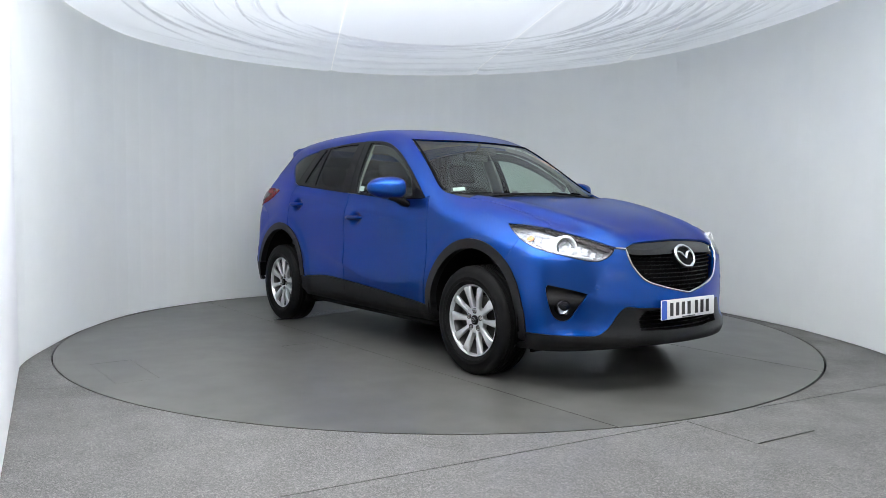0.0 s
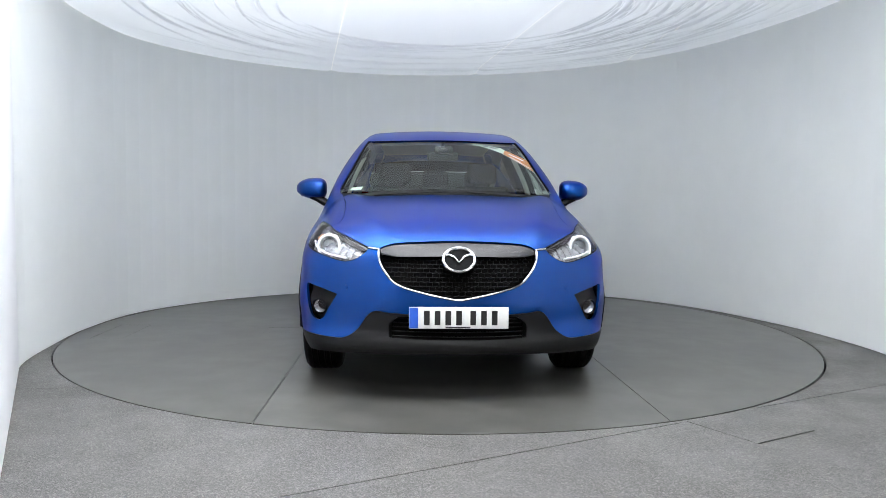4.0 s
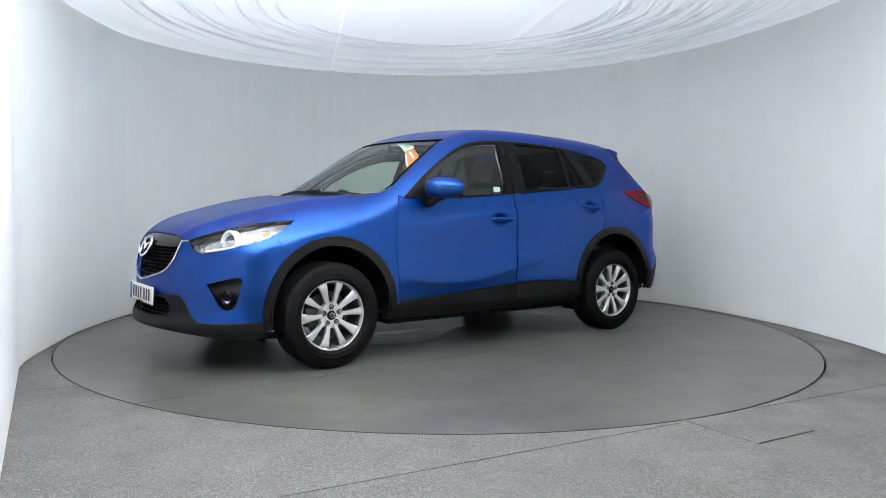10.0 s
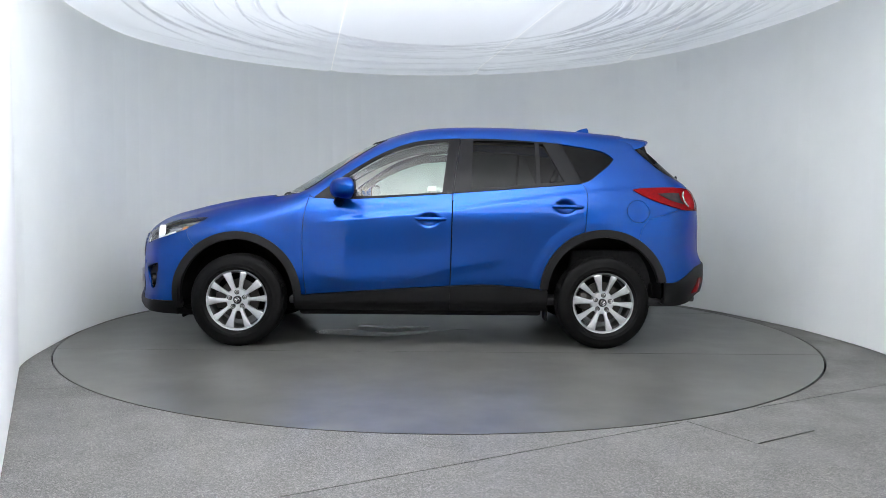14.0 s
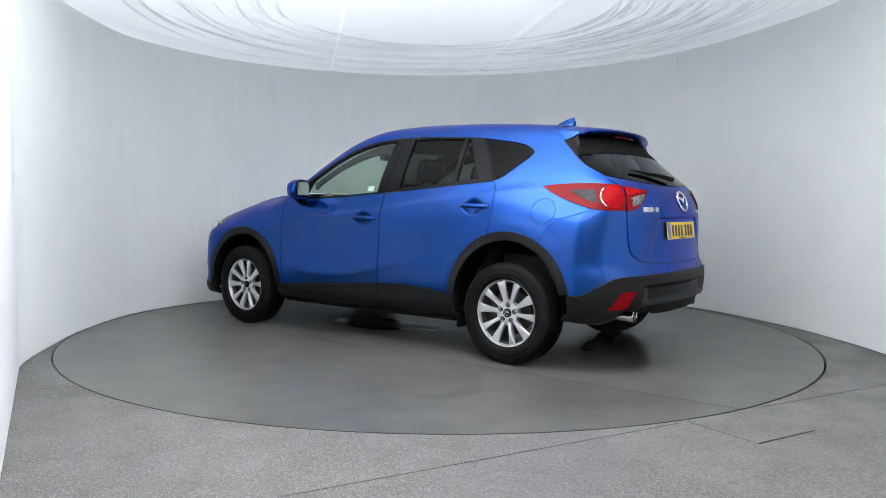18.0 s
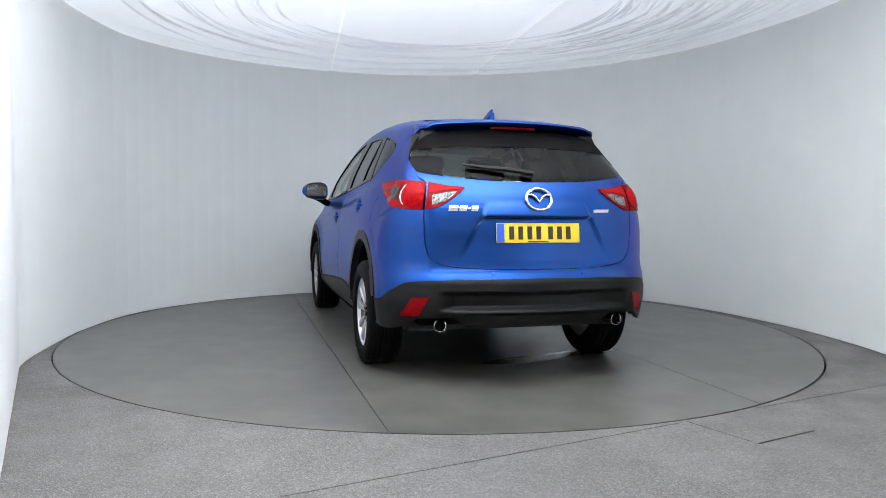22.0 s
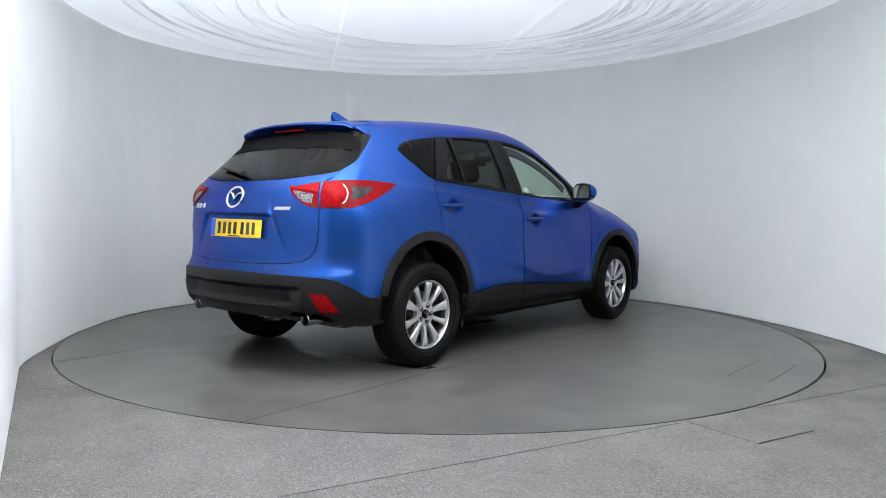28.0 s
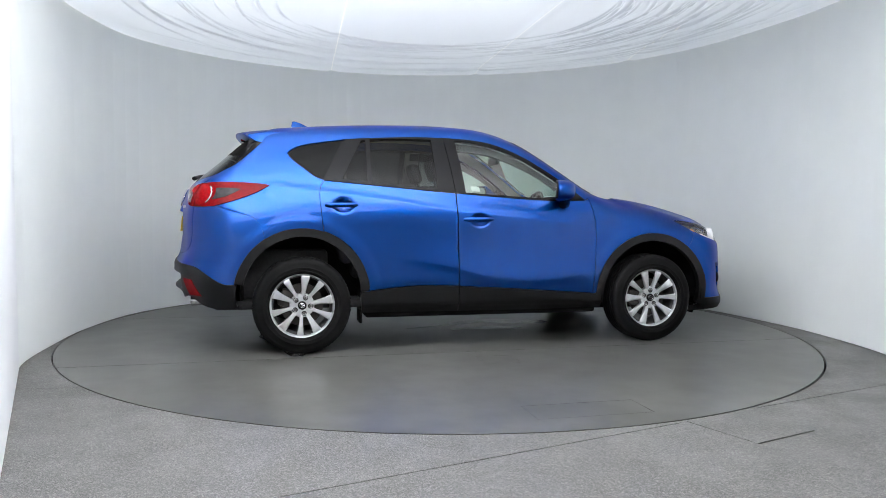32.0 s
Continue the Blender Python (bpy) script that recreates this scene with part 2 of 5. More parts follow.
def top(x, y):
    """Height of bonnet, windscreen and roof over the plan."""
    y = np.abs(y)
    bonnet = curve(x, BONNET) - (0.045 + 0.045 * step(x, 1.1, 1.9)) * (y / 0.8) ** 2 - 0.10 * step(y, 0.68, 0.95)
    ridge = y - 0.44 - 0.21 * (2.1 - x)
    bonnet = bonnet + 0.023 * np.exp(-(ridge / np.where(ridge > 0, 0.07, 0.1)) ** 2)
    screen = 1.075 + (1.235 - 0.215 * (y / 0.7) ** 2 - x) * (0.52 / 0.86)
    screen = screen - 0.10 * np.clip((1.235 - 0.215 * (y / 0.7) ** 2 - x) - 0.43, 0, 2) ** 2
    roof = curve(x, ROOF) - 0.003 - 0.029 * (y / 0.6) ** 2
    return -smin(-bonnet, -smin(screen, roof, 0.10), 0.015 + 0.09 * step(y, 0.6, 0.8))


def front(y, z):
    y = np.abs(y)
    x = curve(z, NOSE) - 0.46 * y * y - 0.9 * np.clip(y - 0.72, 0, 1) ** 2
    # fold under the headlamps
    fold = z - 0.712 - 0.12 * (y - 0.5)
    x = x + 0.006 * np.exp(-(fold / np.where(fold > 0, 0.04, 0.09)) ** 2) * step(y, 0.40, 0.60)
    return x


def back(y, z):
    y = np.abs(y)
    x = curve(z, TAIL) - 0.26 * y * y - 1.3 * np.clip(y - 0.55, 0, 1) ** 2
    # sunk field round the number plate under a ledge
    wide = 0.343 + 0.52 * (0.985 - z)
    x = x - (0.034 - 0.12 * np.minimum(y, 0.3) ** 2) * np.clip((z - 0.74) / 0.245, 0, 1) * (1 - step(z, 0.976, 0.993)) * (1 - step(y, wide - 0.024, wide + 0.024))
    ledge = 0.338 - 0.35 * (z - 0.994)
    x = x + 0.015 * np.clip((1.08 - z) / 0.088, 0, 1) * step(z, 0.976, 0.993) * (1 - step(y, ledge - 0.012, ledge + 0.012))
    return -x


def inside(x, y, z):
    """Positive inside the body."""
    y = np.abs(y)
    f = smin(half_width_cups(x, z) - y, (top(x, y) - z) * 0.9, 0.07)
    f = smin(f, front(y, z) - x, 0.10)
    return smin(f, x - back(y, z), 0.09)


def root(a, b, fun):
    """Where fun falls from positive at a to negative at b."""
    for _ in range(9):
        m = (a + b) / 2
        s = fun(m) > 0
        a, b = np.where(s, m, a), np.where(s, b, m)
    fa, fb = fun(a), fun(b)
    for _ in range(4):
        m = np.clip(a + (b - a) * fa / np.where(np.abs(fa - fb) < 1e-12, 1e-12, fa - fb), np.minimum(a, b), np.maximum(a, b))
        f = fun(m)
        s = f > 0
        a, fa, b, fb = np.where(s, m, a), np.where(s, f, fa * 0.5), np.where(s, b, m), np.where(s, fb * 0.5, f)
    return np.where(np.abs(fa) < np.abs(fb), a, b)


def place(mode, a, b):
    """Points on the body: side (x, z), top (x, y), nose and rump (degrees round the end, z)."""
    a, b = np.asarray(a, float), np.asarray(b, float)
    if mode == "side":
        v = root(0 * a, 0 * a + 1.1, lambda v: inside(a, v, b))
        return np.stack([a, v, b], -1)
    if mode == "top":
        v = root(0 * a + 0.5, 0 * a + 1.9, lambda v: inside(a, b, v))
        return np.stack([a, b, v], -1)
    s = 1 if mode == "nose" else -1
    cx, c, n = s * 1.2, np.cos(np.radians(a)) * s, np.sin(np.radians(a))
    v = root(0 * a, 0 * a + 1.6, lambda v: inside(cx + v * c, v * n, b))
    return np.stack([cx + v * c, v * n, b], -1)


def normal(p, h=0.004):
    g = []
    for i in range(3):
        d = np.zeros(3); d[i] = h
        g.append(inside(*(p - d).T) - inside(*(p + d).T))
    g = np.stack(g, -1)
    return g / np.linalg.norm(g, axis=-1, keepdims=True)


# ---- mesh helpers ----
def mesh_part(name, verts, faces, mat, parent, label="", normals=None, smooth=True):
    me = bpy.data.meshes.new(name)
    me.from_pydata([tuple(map(float, v)) for v in verts], [], faces)
    me.materials.append(mat)
    if smooth:
        me.shade_smooth()
    if normals is not None:
        me.normals_split_custom_set_from_vertices([tuple(map(float, n)) for n in normals])
    me.update()
    ob = new(name, me)
    ob.parent = parent
    if label:
        tagged(ob, label)
    return ob


def part(name, bm, mat, parent, label="", smooth=True, angle=35):
    me = bpy.data.meshes.new(name)
    bmesh.ops.recalc_face_normals(bm, faces=bm.faces)
    bm.to_mesh(me)
    bm.free()
    me.materials.append(mat)
    if smooth:
        me.shade_smooth()
        me.set_sharp_from_angle(angle=radians(angle))
    ob = new(name, me)
    ob.parent = parent
    if label:
        tagged(ob, label)
    return ob


def box(bm, x0, x1, y0, y1, z0, z1, bevel=0.0, m=None, segs=2):
    r = bmesh.ops.create_cube(bm, size=1)
    vs = r["verts"]
    mm = (m or Matrix()) @ Matrix.Translation(((x0 + x1) / 2, (y0 + y1) / 2, (z0 + z1) / 2)) @ Matrix.Diagonal((x1 - x0, y1 - y0, z1 - z0, 1))
    bmesh.ops.transform(bm, matrix=mm, verts=vs)
    if bevel:
        es = list({e for v in vs for e in v.link_edges})
        bmesh.ops.bevel(bm, geom=es, offset=bevel, segments=segs, profile=0.5, affect="EDGES")
    return bm


def tube(bm, pts, radius, closed=False, segs=8, flat=1.0):
    """A round bar swept along points; radius may be a list."""
    pts = [Vector(p) for p in pts]
    n = len(pts)
    rings = []
    for i, p in enumerate(pts):
        a = pts[(i - 1) % n] if closed or i else pts[0]
        b = pts[(i + 1) % n] if closed or i < n - 1 else pts[-1]
        t = (b - a).normalized()
        up = Vector((0, 0, 1)) if abs(t.z) < 0.95 else Vector((1, 0, 0))
        s = t.cross(up).normalized()
        u = s.cross(t)
        r = radius[i] if isinstance(radius, (list, tuple)) else radius
        rings.append([bm.verts.new(p + s * (r * math.cos(2 * math.pi * k / segs)) + u * (r * flat * math.sin(2 * math.pi * k / segs))) for k in range(segs)])
    for i in range(n if closed else n - 1):
        A, B = rings[i], rings[(i + 1) % n]
        for k in range(segs):
            bm.faces.new((A[k], A[(k + 1) % segs], B[(k + 1) % segs], B[k]))
    if not closed:
        bm.faces.new(rings[0]), bm.faces.new(rings[-1])
    return bm


def lathe(bm, profile, segs=64, m=None):
    """Turns (radius, y) points round the y axis."""
    m = m or Matrix()
    rings = []
    for r, y in profile:
        rings.append([bm.verts.new(m @ Vector((r * math.cos(2 * math.pi * k / segs), y, r * math.sin(2 * math.pi * k / segs)))) for k in range(segs)])
    for A, B in zip(rings, rings[1:]):
        for k in range(segs):
            bm.faces.new((A[k], A[(k + 1) % segs], B[(k + 1) % segs], B[k]))
    return bm


def prism(bm, outline, y0, y1, m=None, bevel=0.0):
    """Extrudes an (x, z) outline from y0 to y1."""
    m = m or Matrix()
    a = [bm.verts.new(m @ Vector((x, y0, z))) for x, z in outline]
    b = [bm.verts.new(m @ Vector((x, y1, z))) for x, z in outline]
    n = len(a)
    fs = [bm.faces.new(a), bm.faces.new(b[::-1])]
    for i in range(n):
        fs.append(bm.faces.new((a[i], b[i], b[(i + 1) % n], a[(i + 1) % n])))
    if bevel:
        es = list({e for f in fs for e in f.edges})
        bmesh.ops.bevel(bm, geom=es, offset=bevel, segments=2, profile=0.5, affect="EDGES")
    return bm


def spline(pts, gap):
    """Dense smooth run through 2D points."""
    p = np.array(pts, float)
    out = []
    for i in range(len(p) - 1):
        p0, p1, p2, p3 = p[max(i - 1, 0)], p[i], p[i + 1], p[min(i + 2, len(p) - 1)]
        n = max(1, int(math.ceil(np.linalg.norm(p2 - p1) / gap)))
        for k in range(n):
            s = k / n
            out.append(0.5 * (2 * p1 + (p2 - p0) * s + (2 * p0 - 5 * p1 + 4 * p2 - p3) * s * s + (3 * p1 - p0 - 3 * p2 + p3) * s ** 3))
    out.append(p[-1])
    return np.array(out)


TAGS = {"s": "side", "t": "top", "n": "nose", "r": "rump"}


def run(tag, *pts):
    """A smooth run of points on the body, in 3D."""
    deg = 60.0 if tag in "nr" else 1.0
    q = np.array(pts, float) / np.array([deg, 1.0])
    if len(q) > 1:
        q = spline(q, 0.022)
    return place(TAGS[tag], q[:, 0] * deg, q[:, 1])


def flip(p):
    return p[::-1] * np.array([1, -1, 1])


def both(p):
    """A half outline that ends on the middle line, closed by its mirror image."""
    return np.concatenate([p, flip(p)])


def join(*runs):
    """Runs end to end as one loop, without doubled points."""
    p = np.concatenate(runs)
    keep = [0]
    for i in range(1, len(p)):
        if np.linalg.norm(p[i] - p[keep[-1]]) > 0.002:
            keep.append(i)
    if np.linalg.norm(p[keep[-1]] - p[keep[0]]) < 0.002:
        keep.pop()
    return p[keep]


U = 0.0165


def flat(mode, p):
    if mode == "side":
        return p[:, [0, 2]]
    if mode == "top":
        return p[:, :2]
    if mode == "ring":
        return np.stack([p[:, 0], np.degrees(np.arctan2(p[:, 2] - 0.6, p[:, 1])) * U], -1)
    s = 1 if mode == "nose" else -1
    return np.stack([np.degrees(np.arctan2(p[:, 1], s * p[:, 0] - 1.2)) * U, p[:, 2]], -1)


def solid(mode, q):
    if mode in ("side", "top"):
        return place(mode, q[:, 0], q[:, 1])
    if mode == "ring":
        x, a = q[:, 0], np.radians(q[:, 1] / U)
        v = root(0 * x, 0 * x + 1.6, lambda v: inside(x, v * np.cos(a), 0.6 + v * np.sin(a)))
        return np.stack([x, v * np.cos(a), 0.6 + v * np.sin(a)], -1)
    return place(mode, q[:, 0] / U, q[:, 1])


def within(q, loop):
    if not len(q):
        return np.zeros(0, bool)
    x0, y0 = loop.T
    x1, y1 = np.roll(loop, -1, 0).T
    r = np.zeros(len(q), bool)
    for i in range(0, len(q), 2000):
        x, y = q[i:i + 2000, 0, None], q[i:i + 2000, 1, None]
        c = (y0 > y) != (y1 > y)
        r[i:i + 2000] = (c & (x < (x1 - x0) * (y - y0) / np.where(y1 == y0, 1e-12, y1 - y0) + x0)).sum(1) % 2 == 1
    return r


def edge_gap(q, loop):
    a, e = loop, np.roll(loop, -1, 0) - loop
    ee = np.maximum((e * e).sum(1), 1e-12)
    d = np.zeros(len(q))
    for i in range(0, len(q), 2000):
        w = q[i:i + 2000, None] - a
        s = np.clip((w * e).sum(2) / ee, 0, 1)
        d[i:i + 2000] = np.sqrt(((w - s[..., None] * e) ** 2).sum(2).min(1))
    return d


def shrink(loop, g):
    if not g:
        return loop
    area = 0.5 * np.sum(loop[:, 0] * np.roll(loop[:, 1], -1) - loop[:, 1] * np.roll(loop[:, 0], -1))
    t = np.roll(loop, -1, 0) - np.roll(loop, 1, 0)
    t /= np.linalg.norm(t, axis=1, keepdims=True) + 1e-12
    n = np.stack([-t[:, 1], t[:, 0]], -1) * (1 if area > 0 else -1)
    return loop + n * g


def fill(loops, h, guides=()):
    """Triangles over a flat region: the first loop less the others."""
    lo, hi = loops[0].min(0), loops[0].max(0)
    gx, gy = np.meshgrid(np.arange(lo[0], hi[0], h), np.arange(lo[1], hi[1], h * 0.9))
    gx = gx + (np.arange(len(gx)) % 2)[:, None] * h / 2
    q = np.stack([gx.ravel(), gy.ravel()], -1)
    ok = within(q, loops[0])
    for l in loops[1:]:
        ok &= ~within(q, l)
    q = q[ok]
    for l in loops:
        q = q[edge_gap(q, l) > h * 0.4]
    for g in guides:
        q = q[edge_gap(q, np.concatenate([g, g[::-1]])) > h * 0.3]
    vs, es = [], []
    for l in loops:
        o = len(vs)
        vs += [Vector(v) for v in l]
        es += [(o + i, o + (i + 1) % len(l)) for i in range(len(l))]
    for g in guides:
        o = len(vs)
        vs += [Vector(v) for v in g]
        es += [(o + i, o + i + 1) for i in range(len(g) - 1)]
    vs += [Vector(v) for v in q]
    r = delaunay_2d_cdt(vs, es, [], 0, 1e-6)
    v = np.array([tuple(p) for p in r[0]])
    f = np.array([tuple(t) for t in r[2]])
    c = v[f].mean(1)
    ok = within(c, loops[0])
    for l in loops[1:]:
        ok &= ~within(c, l)
    return v, f[ok]


def skin(mode, outline, holes=(), off=0.0, gap=0.0, h=0.03, depth=0.014, bulge=None, guides=()):
    """A sheet that lies on the body inside an outline: points, faces, normals, with turned-in edges."""
    loops = [shrink(flat(mode, outline), gap)] + [shrink(flat(mode, l), -gap) for l in holes]
    q, f = fill(loops, h, [flat(mode, g) for g in guides])
    p = solid(mode, q)
    n = normal(p)
    o = off
    if bulge is not None:
        o = off + bulge(p)
    p = p + n * (np.asarray(o).reshape(-1, 1) if np.ndim(o) else o)
    if bulge is not None:
        # shade by the raised shape
        a = np.cross(p[f[:, 1]] - p[f[:, 0]], p[f[:, 2]] - p[f[:, 0]])
        a[(a * n[f[:, 0]]).sum(1) < 0] *= -1
        n = np.zeros_like(p)
        for k in range(3):
            np.add.at(n, f[:, k], a)
        n = n / (np.linalg.norm(n, axis=1, keepdims=True) + 1e-15)
    # face the outside
    a = np.cross(p[f[:, 1]] - p[f[:, 0]], p[f[:, 2]] - p[f[:, 0]])
    turn = (a * n[f[:, 0]]).sum(1) < 0
    f[turn] = f[turn][:, ::-1]
    faces = [tuple(map(int, t)) for t in f]
    if depth:
        seen = {}
        for t in faces:
            for i in range(3):
                seen[(t[i], t[(i + 1) % 3])] = 1
        rim = [(a, b) for a, b in seen if (b, a) not in seen]
        # the rim bends over in a small round before it turns in
        base = len(p)
        idx = {}
        extra, en = [], []
        for a, b in rim:
            for v in (a, b):
                if v not in idx:
                    idx[v] = base + len(extra)
                    extra += [p[v], p[v] - n[v] * depth]
                    en += [n[v], n[v]]
        for a, b in rim:
            faces.append((idx[b], idx[a], idx[a] + 1, idx[b] + 1))
        # outward rim normals
        acc = {}
        for a, b in rim:
            e = np.cross(p[b] - p[a], n[a])
            e /= np.linalg.norm(e) + 1e-12
            for v in (a, b):
                acc[v] = acc.get(v, 0) + e
        for v, i in idx.items():
            e = acc[v] / (np.linalg.norm(acc[v]) + 1e-12)
            en[i - base] = en[i - base + 1] = e
        p, n = np.concatenate([p, np.array(extra)]), np.concatenate([n, np.array(en)])
    return p, faces, n


def sheet(name, mat, parent, mode, outline, label="", mirror=False, **kw):
    p, f, n = skin(mode, outline, **kw)
    made = [mesh_part(name, p, f, mat, parent, label, n)]
    if mirror:
        m = np.array([1, -1, 1])
        made.append(mesh_part(name, p * m, [t[::-1] for t in f], mat, parent, label, n * m))
    return made


def on(tag, a, b, off=0.0):
    """A point on the body and its outward direction."""
    p = place(TAGS[tag], [a], [b])
    n = normal(p)
    return Vector(p[0] + n[0] * off), Vector(n[0])


def facing(p, n, up=(0, 0, 1)):
    """A pose at p whose y axis points along n and whose z axis is upright."""
    y = Vector(n).normalized()
    x = y.cross(Vector(up)).normalized()
    z = x.cross(y)
    return Matrix.Translation(p) @ Matrix((x, y, z)).transposed().to_4x4()


# ---- the studio ----
PLAN = spline([(-2.63, -1.71), (-2.72, -1.46), (-2.82, -0.98), (-2.93, -0.17), (-2.86, 0.77), (-2.36, 1.7), (-1.6, 2.38), (-0.8, 2.78), (0.1, 2.93),
               (1.05, 2.8), (1.86, 2.36), (2.4, 1.83), (2.76, 1.24), (3.02, 0.51), (3.17, -0.14), (3.22, -1.14), (3.0, -2.5), (2.5, -3.7), (2.1, -4.5)], 0.19)
LEFT = [(-1.15, -4.5), (-2.62, -1.72)]
REAR = [(2.12, -4.5), (3.4, -4.9), (3.4, -8.6), (-3.4, -8.6), (-3.4, -4.9), (-1.15, -4.5)]


def wall(name, line, mat, label, z0=0.006, z1=4.2, thick=0.06):
    """An upright wall on the outer side of a line that runs clockwise round the room."""
    p = np.array(line, float)
    t = np.gradient(p, axis=0) if len(p) > 2 else np.repeat([(p[1] - p[0])], 2, 0)
    t = t / np.linalg.norm(t, axis=1, keepdims=True)
    out = p + np.stack([-t[:, 1], t[:, 0]], -1) * thick
    n = len(p)
    v = [(*a, z0) for a in p] + [(*a, z1) for a in p] + [(*a, z0) for a in out] + [(*a, z1) for a in out]
    f = []
    for i in range(n - 1):
        f += [(i, i + 1, n + i + 1, n + i), (2 * n + i + 1, 2 * n + i, 3 * n + i, 3 * n + i + 1), (n + i, n + i + 1, 3 * n + i + 1, 3 * n + i), (i + 1, i, 2 * n + i, 2 * n + i + 1)]
    f += [(0, n, 3 * n, 2 * n), (n - 1, 2 * n - 1, 4 * n - 1, 3 * n - 1)]
    ob = mesh_part(name, v, f, mat, None)
    ob.data.set_sharp_from_angle(angle=radians(1.5))
    return tagged(ob, label, "wall", kind="structure")


wall("wall_curved", PLAN, PALEWALL, "pale grey painted curved studio wall behind the turntable")
wall("wall_left", LEFT, WHITEWALL, "white painted flat wall panel beside the curved wall")
# unseen walls added behind the camera, their grey set for the car's reflections
wall("wall_rear_added", REAR, REARGREY, "unseen grey walls added round the camera's stand for the car's reflections")


def circle(r, n, cx=0.0, cy=0.0):
    a = np.linspace(0, 2 * math.pi, n, endpoint=False)
    return np.stack([cx + r * np.cos(a), cy + r * np.sin(a)], -1)


def slit(p, q, w=0.006):
    p, q = np.array(p, float), np.array(q, float)
    t = (q - p) / np.linalg.norm(q - p)
    n = np.array([-t[1], t[0]]) * w / 2
    return np.array([p + n, q + n, q - n, p - n])


def deck(name, loops, mat, h, z=0.0, thick=0.02):
    """A flat sheet with cut joints, its edges turned down."""
    q, f = fill(loops, h)
    v = [(x, y, z) for x, y in q]
    faces = [tuple(map(int, t)) for t in f]
    faces = [t if (q[t[1]] - q[t[0]])[0] * (q[t[2]] - q[t[0]])[1] - (q[t[1]] - q[t[0]])[1] * (q[t[2]] - q[t[0]])[0] > 0 else t[::-1] for t in faces]
    seen = {(t[i], t[(i + 1) % 3]) for t in faces for i in range(3)}
    down = {}
    for a, b in [e for e in seen if (e[1], e[0]) not in seen]:
        for k in (a, b):
            if k not in down:
                down[k] = len(v)
                v += [(q[k][0], q[k][1], z), (q[k][0], q[k][1], z - thick)]
        faces.append((down[b], down[a], down[a] + 1, down[b] + 1))
    return mesh_part(name, v, faces, mat, None, smooth=False)


HATCH = [slit((1.225, -2.7), (1.43, -3.03), 0.005), slit((1.435, -3.035), (1.79, -2.832), 0.014)]
floor = deck("floor", [np.array([(-4.6, -9.2), (4.6, -9.2), (4.6, 4), (-4.6, 4)], float), circle(2.944, 180, 0.003),
                       slit((-2.5, -4.735), (1.19, -2.722)), slit((1.66, -2.452), (3.3, -1.57)), slit((-2.4, -2.18), (-2.05, -2.135), 0.004)] + HATCH, FLOORGREY, 0.4)
tagged(floor, "speckled grey safety floor with narrow joints round the turntable", "floor", kind="structure")

table = new("turntable")
tagged(table, "round grey vehicle turntable flush with the floor, scuffed and slightly glossy", "turntable")


def segment(y0, y1, n=90):
    """The part of the round deck between two chords."""
    r = 2.932
    a0, a1 = math.asin(max(-1, y0 / r)), math.asin(min(1, y1 / r))
    right = [(r * math.cos(a), r * math.sin(a)) for a in np.linspace(a0, a1, n)]
    p = np.array(right + [(-x, y) for x, y in right[::-1]])
    keep = [i for i in range(len(p)) if np.linalg.norm(p[i] - p[i - 1]) > 1e-4]
    return p[keep]


def rect(x0, x1, y0, y1):
    return np.array([(x0, y0), (x1, y0), (x1, y1), (x0, y1)], float)


PLATES = [(-0.03, 0.22, -1.45, -1.2), (-0.16, 0.48, -2.73, -2.48)]
for loops in ([segment(1.0225, 2.93)], [segment(-1.0175, 1.0175)], [segment(-2.93, -1.0225)] + [rect(*q) for q in PLATES]):
    deck("deck_panel", loops, TABLEGREY, 0.25, z=0.0005).parent = table
for x0, x1, y0, y1 in PLATES:
    deck("deck_hatch", [rect(x0 + 0.003, x1 - 0.003, y0 + 0.003, y1 - 0.003)], TABLEGREY, 0.2, z=0.0002).parent = table

# wet streaks under the car
def wet(points, seed):
    r = random.Random(seed)
    p = spline(list(points) + [points[0]], 0.02)[:-1]
    p = p + np.array([(r.uniform(-1, 1) * 0.006, r.uniform(-1, 1) * 0.006) for _ in p])
    ob = deck("wet_patch", [p], WET, 0.06, z=0.0016, thick=0.001)
    ob.parent = table
    tagged(ob, "thin wet streak on the deck")


wet([(1.06, 0.14), (0.75, 0.1), (0.45, 0.24), (0.32, 0.2), (0.1, 0.12), (-0.28, 0.03), (0.02, 0.15), (0.2, 0.3), (0.5, 0.42), (0.8, 0.36), (1.0, 0.3)], 3)
wet([(-1.2, -0.96), (-1.16, -0.7), (-1.25, -0.4), (-1.3, -0.1), (-1.42, 0.12), (-1.5, -0.1), (-1.45, -0.3), (-1.36, -0.55), (-1.3, -0.9)], 4)
wet([(0.7, -0.05), (0.4, 0.02), (0.15, -0.02), (0.1, -0.1), (0.4, -0.1), (0.68, -0.12)], 5)

pit = bmesh.new()
bmesh.ops.create_circle(pit, cap_ends=True, segments=96, radius=3.3, matrix=Matrix.Translation((0, 0, -0.06)))
pit = part("turntable_pit", pit, BLACK, None)
tagged(pit, "dark pit under the turntable", "floor", kind="structure")

